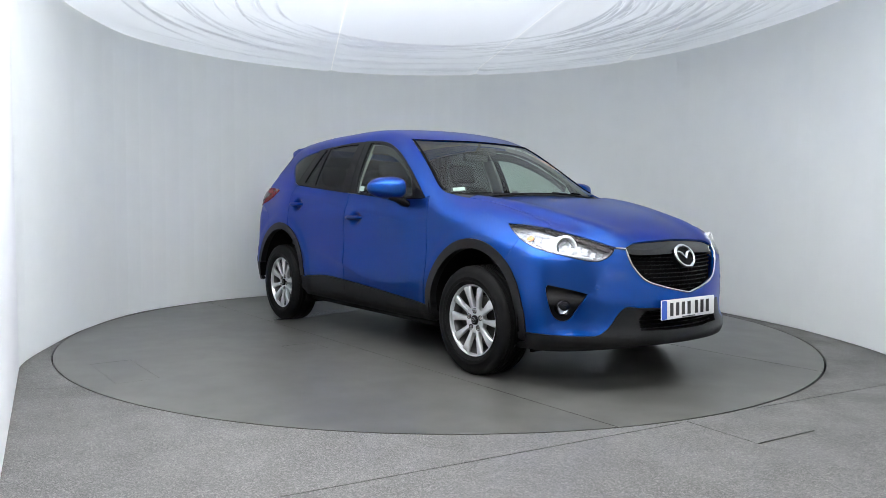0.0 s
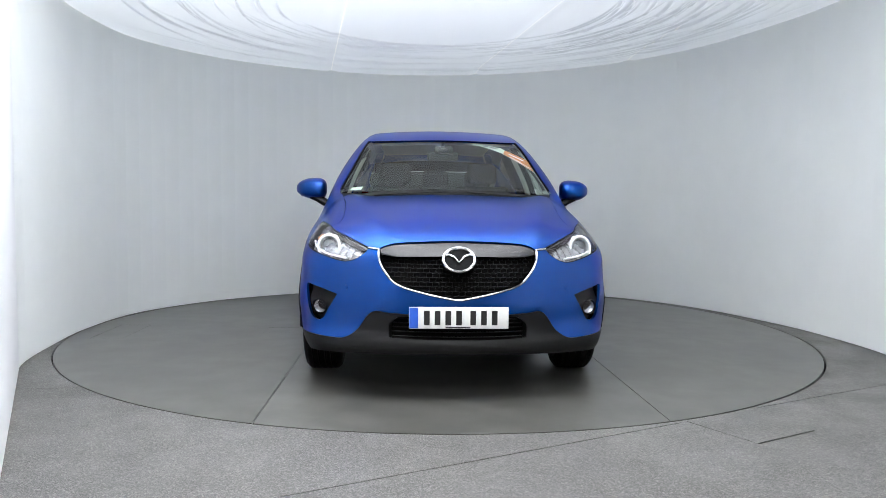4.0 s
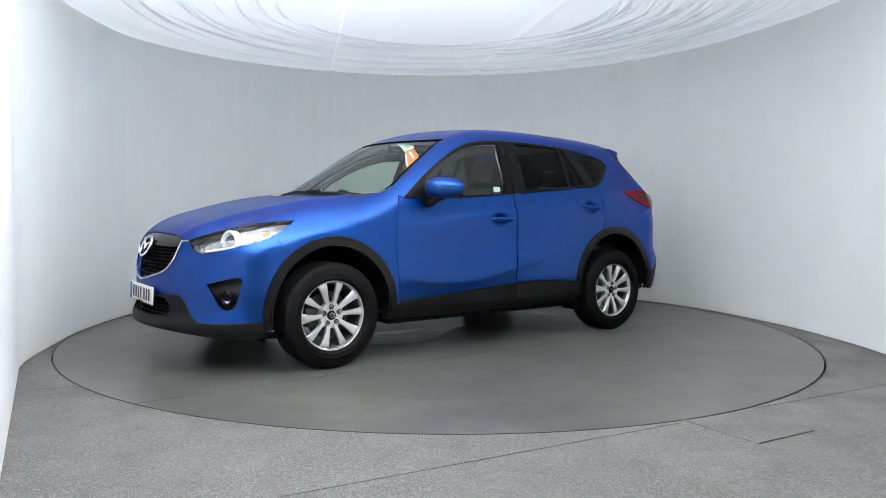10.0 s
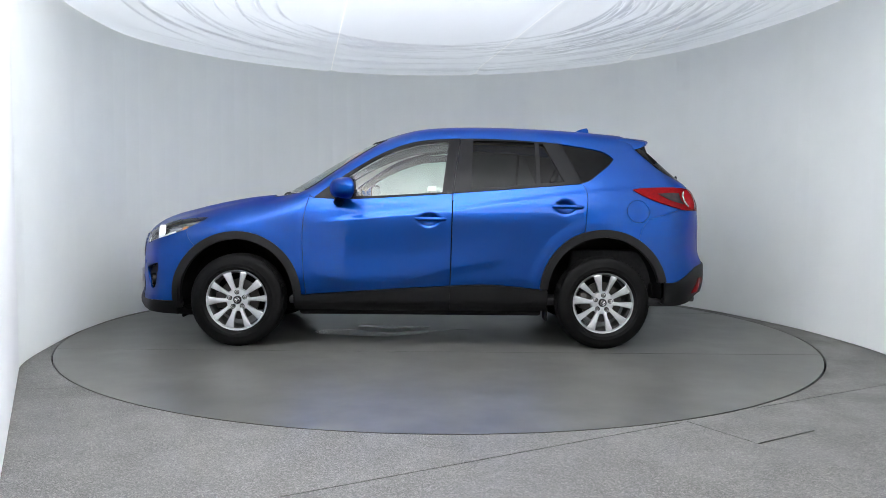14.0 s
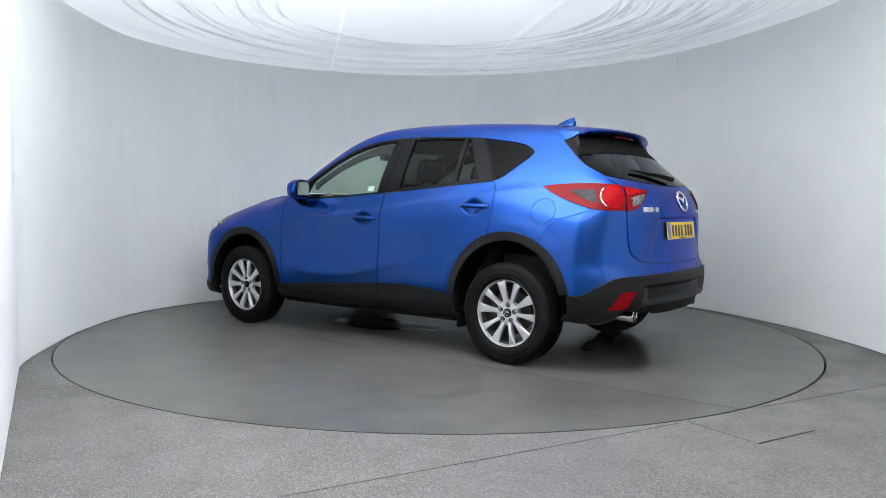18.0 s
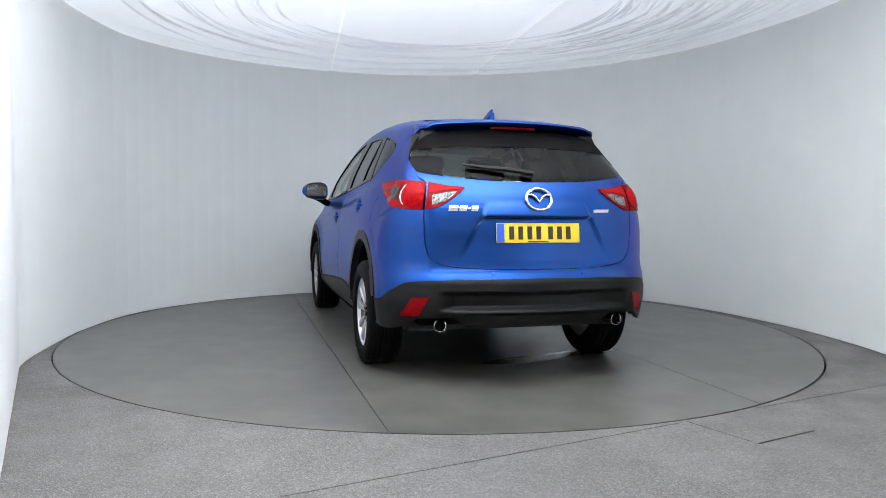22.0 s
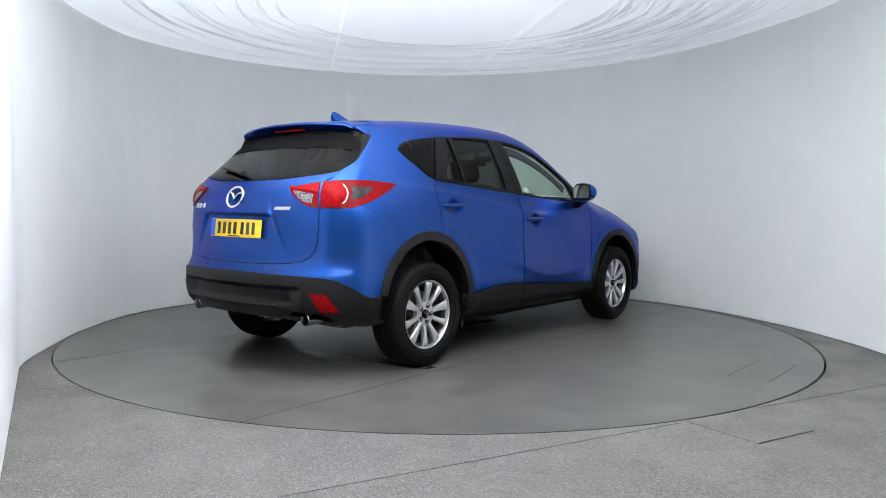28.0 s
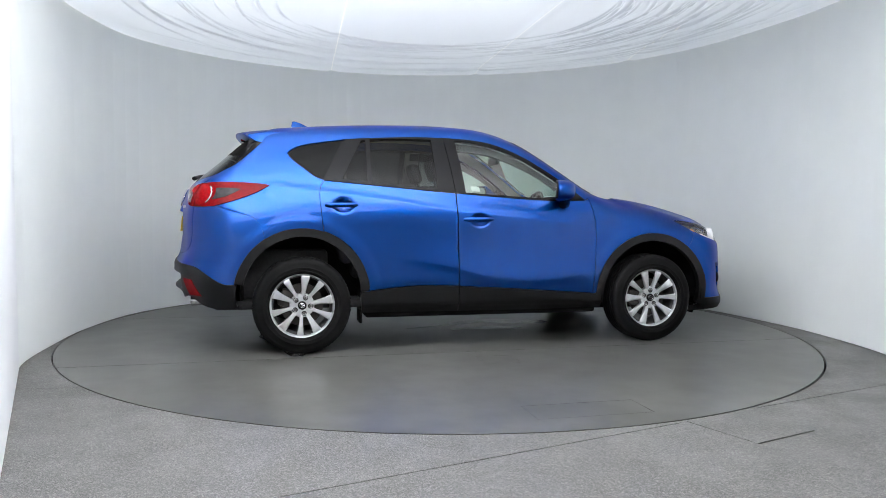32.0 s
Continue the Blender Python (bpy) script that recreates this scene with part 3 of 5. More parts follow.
# the fabric ceiling: stretched, creased along its rim, with three welded seams
rnd = random.Random(7)
CREASES = [(rnd.uniform(1.3, 2.8), rnd.choice((rnd.uniform(-0.3, 1.15), rnd.uniform(1.75, 3.4), rnd.uniform(-0.3, 3.4))), rnd.uniform(0.15, 0.6), rnd.uniform(0.008, 0.02), rnd.uniform(0.006, 0.011)) for _ in range(120)]
SEAMS = [((-1.31, 2.6), (-0.7, -0.6)), ((0.42, 2.84), (1.05, -0.6)), ((2.1, 2.05), (2.33, -0.6))]
BATTENS = [-0.95, -1.3, -1.42, -1.85, -2.3, -2.42, -2.9, -3.4]
ROOM = np.array([*PLAN, *REAR[:1], LEFT[0]], float)


def rim_reach(a):
    d = np.array([math.cos(a), math.sin(a)])
    best = 9
    c = np.array([0.1, 0.0])
    for p, q in zip(ROOM, np.roll(ROOM, -1, 0)):
        e = q - p
        det = d[0] * -e[1] + d[1] * e[0]
        if abs(det) < 1e-9:
            continue
        w = p - c
        s, u = (w[0] * -e[1] + w[1] * e[0]) / det, (d[0] * w[1] - d[1] * w[0]) / det
        if s > 0 and -1e-6 <= u <= 1 + 1e-6:
            best = min(best, s)
    return best


def fabric_height(x, y, r, a, frac):
    z = 2.682 + 0.022 * x - 0.035 * np.exp(-((frac - 1) / 0.05) ** 2)
    for cr, ca, span, amp, wide in CREASES:
        bow = cr + 0.3 * cr * (1 / np.cos(np.clip(a - ca, -1.2, 1.2)) - 1)
        z = z - amp * np.exp(-((r - bow) / wide) ** 2) * np.exp(-((a - ca) / span) ** 2)
    for (x0, y0), (x1, y1) in SEAMS:
        d = np.abs((x - x0) * (y1 - y0) - (y - y0) * (x1 - x0)) / math.hypot(x1 - x0, y1 - y0)
        z = z + 0.012 * np.exp(-(d / 0.05) ** 2)
    return z


def ceiling():
    na, nr = 300, 330
    ang = np.linspace(-math.pi / 2, 1.5 * math.pi, na, endpoint=False)
    reach = np.array([rim_reach(a) for a in ang])
    fr = np.concatenate([np.linspace(0.02, 0.38, 40, endpoint=False), np.linspace(0.38, 0.998, nr - 40)])
    A, Fr = np.meshgrid(ang, fr)
    R = Fr * reach[None]
    X, Y = 0.1 + R * np.cos(A), R * np.sin(A)
    Z = fabric_height(X, Y, R, A, Fr)
    v = np.stack([X.ravel(), Y.ravel(), Z.ravel()], -1)
    f = [(i * na + j, (i + 1) * na + j, (i + 1) * na + (j + 1) % na, i * na + (j + 1) % na) for i in range(nr - 1) for j in range(na)]
    f.append(tuple(range(na)))
    ob = mesh_part("ceiling", v, f, FABRIC, None)
    tagged(ob, "white stretched fabric ceiling with creases and seams, lit from above", "ceiling", kind="structure")
    # the seams: narrow welded strips that let more light through
    ob.data.materials.append(SEAMFABRIC)
    bm = bmesh.new()
    bm.from_mesh(ob.data)
    for (x0, y0), (x1, y1) in SEAMS:
        n = Vector((y1 - y0, x0 - x1, 0)).normalized()
        for d in (-0.0055, 0.0055):
            bmesh.ops.bisect_plane(bm, geom=bm.verts[:] + bm.edges[:] + bm.faces[:], plane_co=Vector((x0, y0, 0)) + n * d, plane_no=n)
        for f in bm.faces:
            c = f.calc_center_median()
            if abs((c - Vector((x0, y0, c.z))).dot(n)) < 0.0054:
                f.material_index = 1
    # bright battens across the front of the fabric, over the camera's side
    for y in BATTENS:
        for d in (-0.012, 0.012):
            near = [f for f in bm.faces if abs(f.calc_center_median().y - y) < 0.08]
            geom = list({v for f in near for v in f.verts}) + list({e for f in near for e in f.edges}) + near
            bmesh.ops.bisect_plane(bm, geom=geom, plane_co=(0, y + d, 0), plane_no=(0, 1, 0))
        for f in bm.faces:
            if abs(f.calc_center_median().y - y) < 0.0119:
                f.material_index = 1
    bm.to_mesh(ob.data)
    bm.free()


ceiling()
# unseen lid added over the fabric, so the lamps' light stays in
lid = bmesh.new()
box(lid, -4.6, 4.6, -9.2, 4.0, 4.2, 4.3)
tagged(part("lamp_lid", lid, PALEWALL, None), "unseen flat lid added above the fabric to hold in the lamps' light", "ceiling", kind="structure")


# ---- the car ----
car = new("car")
car.empty_display_size = 0.2
tagged(car, "metallic blue five-door crossover car with black cladding on the turntable", "car")

# shared lines of the left flank
DOOR_FRONT = run("s", (0.822, 1.121), (0.857, 0.976), (0.870, 0.811), (0.860, 0.563), (0.842, 0.388))
SILL_A = run("s", (0.842, 0.388), (0.265, 0.431), (-0.218, 0.461))
SILL_B = run("s", (-0.218, 0.461), (-0.522, 0.469), (-0.896, 0.437))
B_LOW = run("s", (-0.218, 0.461), (-0.222, 0.6), (-0.228, 0.9), (-0.235, 1.143))
B_TOP = run("s", (-0.235, 1.143), (-0.265, 1.36), (-0.295, 1.56))
BELT_A = run("s", (-0.235, 1.143), (0.092, 1.12), (0.42, 1.1), (0.64, 1.097), (0.79, 1.104), (0.822, 1.121))
BELT_A2 = run("s", (-0.235, 1.143), (0.092, 1.12), (0.42, 1.1), (0.64, 1.097), (0.79, 1.104))
BELT_B = run("s", (-1.19, 1.222), (-0.644, 1.176), (-0.235, 1.143))
DLO_A = run("s", (0.79, 1.104), (0.693, 1.18), (0.584, 1.262), (0.473, 1.336), (0.331, 1.422), (0.187, 1.489), (0.048, 1.532), (-0.1, 1.552), (-0.295, 1.562))
DLO_B = run("s", (-0.295, 1.56), (-0.527, 1.561), (-0.869, 1.542), (-1.032, 1.527))
DLO_C = run("s", (-1.032, 1.527), (-1.296, 1.485), (-1.4, 1.452), (-1.447, 1.412))
DLO_D = run("s", (-1.447, 1.412), (-1.407, 1.364), (-1.323, 1.298), (-1.255, 1.246), (-1.19, 1.222))
C_POST = run("s", (-1.032, 1.527), (-1.11, 1.38), (-1.19, 1.222))
DOOR_REAR = run("s", (-1.19, 1.222), (-1.215, 1.19), (-1.229, 1.119), (-1.219, 0.995), (-1.207, 0.872))


def arc(cx, cz, r, a0, a1, n=30):
    a = np.radians(np.linspace(a0, a1, n))
    return place("side", cx + r * np.cos(a), cz + r * np.sin(a))


AF, AR = (1.348, 0.377, 0.474), (-1.348, 0.417, 0.468)
ARCH_DOOR = arc(*AR, 72, 2)
ARCH_WING = arc(*AF, 50, 178)
SCREEN_SIDE = run("t", (0.9, 0.748), (0.82, 0.742), (0.644, 0.69), (0.45, 0.638), (0.259, 0.585))
ROOF_SIDE = run("t", (0.259, 0.585), (0.0, 0.572), (-0.5, 0.558), (-1.0, 0.545), (-1.5, 0.52))
BONNET_SIDE = run("t", (1.1, 0.705), (1.2, 0.694), (1.396, 0.668), (1.673, 0.655), (1.80, 0.668))
LAMP_TOP = run("n", (49.5, 0.93), (36.3, 0.872), (27.5, 0.82))
LAMP_REAR = run("n", (49.5, 0.93), (58, 0.946), (65, 0.95))
LAMP_TIP = run("n", (65, 0.95), (62, 0.912), (58.5, 0.868))
LAMP_UNDER = run("n", (58.5, 0.868), (52, 0.815), (43.5, 0.776), (35.3, 0.745), (31.3, 0.757), (28.6, 0.79), (27.5, 0.82))
GRILLE_TOP = run("n", (24, 0.813), (21, 0.838), (16.7, 0.849), (6, 0.858), (0, 0.86))
GRILLE_LOW = run("n", (0, 0.556), (1.2, 0.557), (10.4, 0.592), (17.5, 0.632), (21.5, 0.7), (23.3, 0.76), (24, 0.813))

# doors
CREASE = [run("s", *[(x, float(curve(x, SHOULDER)) + d) for x in np.linspace(-1.8, 0.95, 40)]) for d in (-0.014, 0.0, 0.012, 0.03)]
CREASE += [run("s", *[(x, float(curve(x, SWEEP)) + d) for x in np.linspace(-0.98, 0.95, 30)]) for d in (-0.03, -0.012, 0.0, 0.016)]


def guides_over(x0, x1, z_top=9.0):
    """The crease lines between two stations, kept clear of the panel's edges."""
    found = [g[(g[:, 0] > x0) & (g[:, 0] < x1) & (g[:, 2] < z_top)] for g in CREASE]
    return [g for g in found if len(g) > 3]


HANDLES = ((-0.06, 0.95), (-1.065, 1.048))
front_doors = sheet("front_door", PAINT, car, "side", join(BELT_A, DOOR_FRONT, SILL_A, B_LOW), mirror=True, gap=0.0042, h=0.02, guides=guides_over(-0.205, 0.83))
rear_doors = sheet("rear_door", PAINT, car, "side", join(BELT_B, B_LOW[::-1], SILL_B, ARCH_DOOR[::-1], DOOR_REAR[::-1]), mirror=True, gap=0.0042, h=0.02, guides=guides_over(-0.87, -0.25))

# window frames and panes of the doors
G_FRONT = run("s", (0.56, 1.25), (0.473, 1.309), (0.331, 1.397), (0.187, 1.465), (0.045, 1.509), (-0.08, 1.53), (-0.205, 1.54))
G_FRONT = join(G_FRONT, run("s", (-0.205, 1.54), (-0.156, 1.152)), run("s", (-0.156, 1.15), (0.189, 1.128), (0.42, 1.117), (0.635, 1.114)), run("s", (0.635, 1.114), (0.56, 1.25)))
G_REAR = join(run("s", (-0.389, 1.541), (-0.62, 1.54), (-0.85, 1.529)), run("s", (-0.85, 1.529), (-0.852, 1.215)), run("s", (-0.852, 1.215), (-0.372, 1.177)), run("s", (-0.372, 1.177), (-0.389, 1.541)))
G_TRI = join(run("s", (-0.885, 1.524), (-0.915, 1.518)), run("s", (-0.915, 1.518), (-1.06, 1.238)), run("s", (-1.06, 1.238), (-0.885, 1.222)), run("s", (-0.885, 1.222), (-0.885, 1.524)))
frames_f = sheet("window_frame", GLOSS, car, "side", join(DLO_A, B_TOP[::-1], BELT_A2), mirror=True, holes=[G_FRONT], off=0.001, h=0.04, depth=0.03, gap=0.002)
frames_r = sheet("window_frame", GLOSS, car, "side", join(DLO_B, C_POST, BELT_B, B_TOP), mirror=True, holes=[G_REAR, G_TRI], off=0.001, h=0.04, depth=0.03, gap=0.002)
panes_f = sheet("door_window", GLASS, car, "side", G_FRONT, "clear greenish front door glass", mirror=True, off=-0.006, h=0.05, depth=0, gap=-0.006)
panes_r = sheet("door_window", PRIVACY, car, "side", G_REAR, "dark privacy glass", mirror=True, off=-0.006, h=0.05, depth=0, gap=-0.006)
panes_t = sheet("door_window", PRIVACY, car, "side", G_TRI, "dark privacy glass", mirror=True, off=-0.006, h=0.05, depth=0, gap=-0.006)
for k in (0, 1):
    frames_f[k].parent = panes_f[k].parent = front_doors[k]
    frames_r[k].parent = panes_r[k].parent = panes_t[k].parent = rear_doors[k]
sheet("quarter_window", PRIVACY, car, "side", join(DLO_C, DLO_D, C_POST[::-1]), "dark privacy glass", mirror=True, off=-0.002, gap=0.012, h=0.05, depth=0)
sheet("quarter_window_seal", GLOSS, car, "side", join(DLO_C, DLO_D, C_POST[::-1]), mirror=True, off=-0.012, gap=-0.002, h=0.06, depth=0)

# wing, pillars, roof, quarter panel
sheet("front_wing", PAINT, car, "ring", join(DOOR_FRONT[::-1], run("s", (0.822, 1.121), (0.815, 1.128)), run("t", (0.9, 0.748), (0.99, 0.722), (1.1, 0.705)), BONNET_SIDE, LAMP_REAR,
      LAMP_TIP, run("s", (1.715, 0.838), (1.69, 0.79), (1.652, 0.741)), ARCH_WING), mirror=True, h=0.026)
sheet("roof_rail", PAINT, car, "ring", join(run("s", (0.79, 1.104), (0.822, 1.121)), SCREEN_SIDE, ROOF_SIDE, run("t", (-1.5, 0.52), (-1.585, 0.51)), run("r", (56, 1.49)), run("s", (-1.5, 1.46), (-1.447, 1.412)), DLO_C[::-1], DLO_B[::-1], DLO_A[::-1]), mirror=True, h=0.024, depth=0.02)
GATE_SIDE = run("r", (56, 1.49), (52, 1.4), (48.5, 1.324), (43.0, 1.259), (40.9, 1.215), (37.7, 1.187))
TAIL_TOP = run("r", (37.7, 1.187), (49.0, 1.199), (60.7, 1.19), (65.1, 1.179))
TAIL_UNDER = run("r", (65.1, 1.179), (61.0, 1.136), (53.4, 1.073), (47.4, 1.036))
TAIL_LOW = run("r", (47.4, 1.036), (42, 1.028), (36.8, 1.029))
GATE_LOW = run("r", (36.8, 1.029), (36.5, 0.905), (35.9, 0.807), (34.5, 0.752), (31.0, 0.712), (22.5, 0.692), (10, 0.687), (0, 0.686))
BUMP_SHUT = run("s", (-1.685, 0.965), (-1.63, 0.9), (-1.60, 0.811))
CLAD_TOP = run("r", (53.5, 0.497), (51.1, 0.508), (44.8, 0.576), (39.8, 0.612), (28.3, 0.626), (8.7, 0.633), (0, 0.635))
sheet("quarter_panel", PAINT, car, "rump", join(DLO_D, DOOR_REAR, arc(*AR, 72, 122, 16), BUMP_SHUT[::-1], TAIL_UNDER[::-1], TAIL_TOP[::-1], GATE_SIDE[::-1],
      run("s", (-1.5, 1.46), (-1.447, 1.412))), mirror=True, h=0.024, holes=[place("side", -1.601 + 0.084 * np.cos(np.linspace(0, 6.2, 40)), 1.02 + 0.084 * np.sin(np.linspace(0, 6.2, 40)))])
sheet("fuel_flap", PAINT, car, "side", place("side", -1.601 + 0.081 * np.cos(np.linspace(0, 6.2, 40)), 1.02 + 0.081 * np.sin(np.linspace(0, 6.2, 40))), h=0.02)
sheet("quarter_patch", PAINT, car, "side", place("side", -1.601 + 0.0845 * np.cos(np.linspace(0, 6.2, 40)), 1.02 + 0.0845 * np.sin(np.linspace(0, 6.2, 40))) , h=0.02)[0].matrix_basis = Matrix.Diagonal((1, -1, 1, 1))
sheet("roof_panel", PAINT, car, "top", both(join(run("t", (0.404, 0), (0.392, 0.2), (0.362, 0.364), (0.259, 0.585)), ROOF_SIDE, run("t", (-1.5, 0.52), (-1.56, 0.45), (-1.585, 0.2), (-1.59, 0)))), h=0.05)
sheet("bonnet", PAINT, car, "top", both(join(GRILLE_TOP[::-1], run("n", (24, 0.813), (27.5, 0.82)), LAMP_TOP[::-1], BONNET_SIDE[::-1], run("t", (1.1, 0.705), (1.115, 0.56), (1.14, 0.36), (1.16, 0.17), (1.165, 0)))), gap=0.0034, h=0.024)
COWL = run("t", (0.93, 0.72), (0.985, 0.56), (1.05, 0.36), (1.09, 0.17), (1.1, 0))
sheet("cowl", CLAD, car, "top", both(join(run("t", (1.165, 0), (1.16, 0.17), (1.14, 0.36), (1.115, 0.56), (1.1, 0.705)), run("t", (1.1, 0.705), (0.99, 0.722), (0.9, 0.748)), run("t", (0.9, 0.748), (0.93, 0.72)), COWL)), off=-0.012, h=0.04, depth=0)
sheet("windscreen", GLASS, car, "top", both(join(COWL[::-1], run("t", (0.93, 0.72), (0.9, 0.748)), SCREEN_SIDE, run("t", (0.259, 0.585), (0.362, 0.364), (0.392, 0.2), (0.404, 0)))), "clear greenish windscreen glass", off=-0.003, gap=0.004, h=0.06, depth=0)
for s in (1, -1):
    bm = bmesh.new()
    edge = [place("top", [p[0]], [(p[1] - 0.016) * s])[0] for p in SCREEN_SIDE[2:-1]]
    tube(bm, edge, 0.009, segs=8, flat=0.35)
    part("windscreen_seal", bm, BLACK, car, "black seal down the side of the windscreen")
bm = bmesh.new()
edge = [place("top", [0.418 - 0.055 * (y / 0.364) ** 2], [y])[0] for y in np.linspace(-0.55, 0.55, 24)]
tube(bm, edge, 0.009, segs=8, flat=0.35)
part("windscreen_seal", bm, BLACK, car, "black seal along the head of the windscreen")

# tailgate and rear bumper
TAIL_WIN = run("r", (43.0, 1.259), (37.3, 1.237), (21.2, 1.207), (8, 1.198), (0, 1.196))


def rear_line(*pts):
    """A run over the tail given by (y, z)."""
    q = spline(np.array(pts, float), 0.014)
    a = np.degrees(np.arctan2(q[:, 0], 0.985))
    for _ in range(3):
        p = place("rump", a, q[:, 1])
        a = np.degrees(np.arctan2(q[:, 0], -p[:, 0] - 1.2))
    return place("rump", a, q[:, 1])


FOLDS = [rear_line((-0.315, 0.9935), (0.315, 0.9935)), rear_line((-0.315, 0.985), (0.315, 0.985)), rear_line((-0.315, 0.9755), (0.315, 0.9755)), rear_line((-0.29, 1.08), (0.29, 1.08))]
for s in (1, -1):
    FOLDS += [rear_line((s * (0.338 + d), 0.9955), (s * (0.308 + d), 1.08)) for d in (-0.012, 0.012)]
    FOLDS += [rear_line((s * (0.349 + d), 0.973), (s * (0.458 + d), 0.762)) for d in (-0.024, 0.024)]
gate = sheet("tailgate", PAINT, car, "rump", both(join(TAIL_WIN[::-1], run("r", (43.0, 1.259), (40.9, 1.215), (37.7, 1.187), (36.9, 1.118), (36.8, 1.029)), GATE_LOW)), gap=0.0033, h=0.016, guides=FOLDS)[0]
rear_glass = sheet("rear_window", PRIVACY, car, "rump", both(join(TAIL_WIN[::-1], run("r", (43.0, 1.259), (48.5, 1.324), (49.5, 1.385)), run("r", (49.5, 1.385), (35, 1.408), (18, 1.413), (0, 1.415)))), "dark privacy rear window glass", off=-0.002, gap=0.003, h=0.05, depth=0)[0]
rear_glass.parent = gate
# matt black paints the spoiler's shade as well as the glass's dark band
sheet("shaded_window_band", BLACK, gate, "rump", both(join(run("r", (0, 1.417), (18, 1.415), (35, 1.41), (49.5, 1.387)), run("r", (49.5, 1.387), (52, 1.42), (53, 1.46), (50, 1.5)), run("r", (50, 1.5), (25, 1.535), (0, 1.54)))), "black band above the rear glass, matt black for the spoiler's shade too", off=-0.001, h=0.04, depth=0)
sheet("rear_bumper", PAINT, car, "rump", both(join(GATE_LOW[::-1], TAIL_LOW[::-1], BUMP_SHUT, arc(*AR, 122, 170, 20), CLAD_TOP)), gap=0.0015, h=0.022)
CLAD_BOT = run("r", (57.5, 0.345), (52, 0.325), (46, 0.335), (42, 0.36), (38, 0.4), (32.5, 0.408), (27.5, 0.4), (24, 0.365), (18.3, 0.352), (0, 0.352))


def steps(p):
    """Ledges that run along the lower rear bumper."""
    z, y = p[:, 2], np.abs(p[:, 1])
    mid = 1 - np.clip((y - 0.5) / 0.1, 0, 1)
    shelf = 0.005 * np.exp(-((z - 0.612) / 0.02) ** 2)
    return shelf - 0.045 * mid * (np.clip((0.556 - z) / 0.01, 0, 1) - np.clip((0.458 - z) / 0.01, 0, 1)) - 0.03 * mid * np.clip((0.437 - z) / 0.02, 0, 1)


sheet("rear_cladding", CLAD, car, "rump", both(join(CLAD_TOP[::-1], run("s", (-1.795, 0.497), (-1.80, 0.4), (-1.785, 0.33)), CLAD_BOT)), off=0.004, h=0.013, bulge=steps, depth=0.03)

# front bumper
FCLAD_TOP = run("n", (57.0, 0.335), (46.7, 0.333), (37.2, 0.327), (33.0, 0.335), (29.5, 0.38), (26.8, 0.449), (24.2, 0.484), (19.5, 0.478), (5.8, 0.468), (0, 0.467))
FOG_POD = join(run("n", (36.6, 0.563), (42.7, 0.592), (48.0, 0.611)), run("n", (48.0, 0.611), (48.6, 0.59), (47.5, 0.493), (46.2, 0.436), (44.3, 0.415), (41.9, 0.422), (39.2, 0.493), (36.6, 0.563)))
front_bumper = sheet("front_bumper", PAINT, car, "nose", both(join(GRILLE_LOW, run("n", (24, 0.813), (27.5, 0.82)), LAMP_UNDER[::-1], run("s", (1.715, 0.838), (1.69, 0.79), (1.652, 0.741)),
      arc(*AF, 50, -6, 24), FCLAD_TOP)), gap=0.002, h=0.017, holes=[FOG_POD, flip(FOG_POD)])[0]
INTAKE = both(join(run("n", (0, 0.462), (10, 0.462), (17.0, 0.462)), run("n", (17.0, 0.462), (19.8, 0.42), (19.5, 0.35)), run("n", (19.5, 0.35), (10, 0.345), (0, 0.345))))
sheet("front_cladding", CLAD, car, "nose", both(join(FCLAD_TOP[::-1], run("s", (1.82, 0.332), (1.80, 0.25)), run("n", (60, 0.225), (46.8, 0.24), (33.8, 0.25), (21.9, 0.262), (10, 0.268), (0, 0.27)))), off=0.003, h=0.02, holes=[INTAKE], depth=0.05)

# arch and sill cladding
def band(c, r0, r1, a0, a1):
    return join(arc(*c[:2], r1, a0, a1, 40), arc(*c[:2], r0, a1, a0, 40))


sheet("arch_cladding", CLAD, car, "side", band(AF, 0.415, 0.474, -12, 180), mirror=True, off=0.008, h=0.02, depth=0.05, gap=0.0)
sheet("arch_cladding", CLAD, car, "side", band(AR, 0.41, 0.468, 3, 169), mirror=True, off=0.008, h=0.02, depth=0.05)
B_SILL = run("s", (-0.218, 0.461), (-0.214, 0.38), (-0.212, 0.264))
sheet("sill_cladding", CLAD, car, "side", join(SILL_A, B_SILL, run("s", (-0.212, 0.264), (0.4, 0.262), (0.93, 0.27)), run("s", (0.93, 0.27), (0.93, 0.38), (0.842, 0.388))), mirror=True, off=0.007, h=0.025, depth=0.05, gap=0.002, bulge=lambda p: -0.02 * np.clip((0.33 - p[:, 2]) / 0.03, 0, 1))
sheet("sill_cladding", CLAD, car, "side", join(SILL_B, run("s", (-0.896, 0.437), (-0.94, 0.42), (-0.93, 0.27)), run("s", (-0.93, 0.27), (-0.212, 0.264)), B_SILL[::-1]), mirror=True, off=0.007, h=0.025, depth=0.05, gap=0.002, bulge=lambda p: -0.02 * np.clip((0.33 - p[:, 2]) / 0.03, 0, 1))

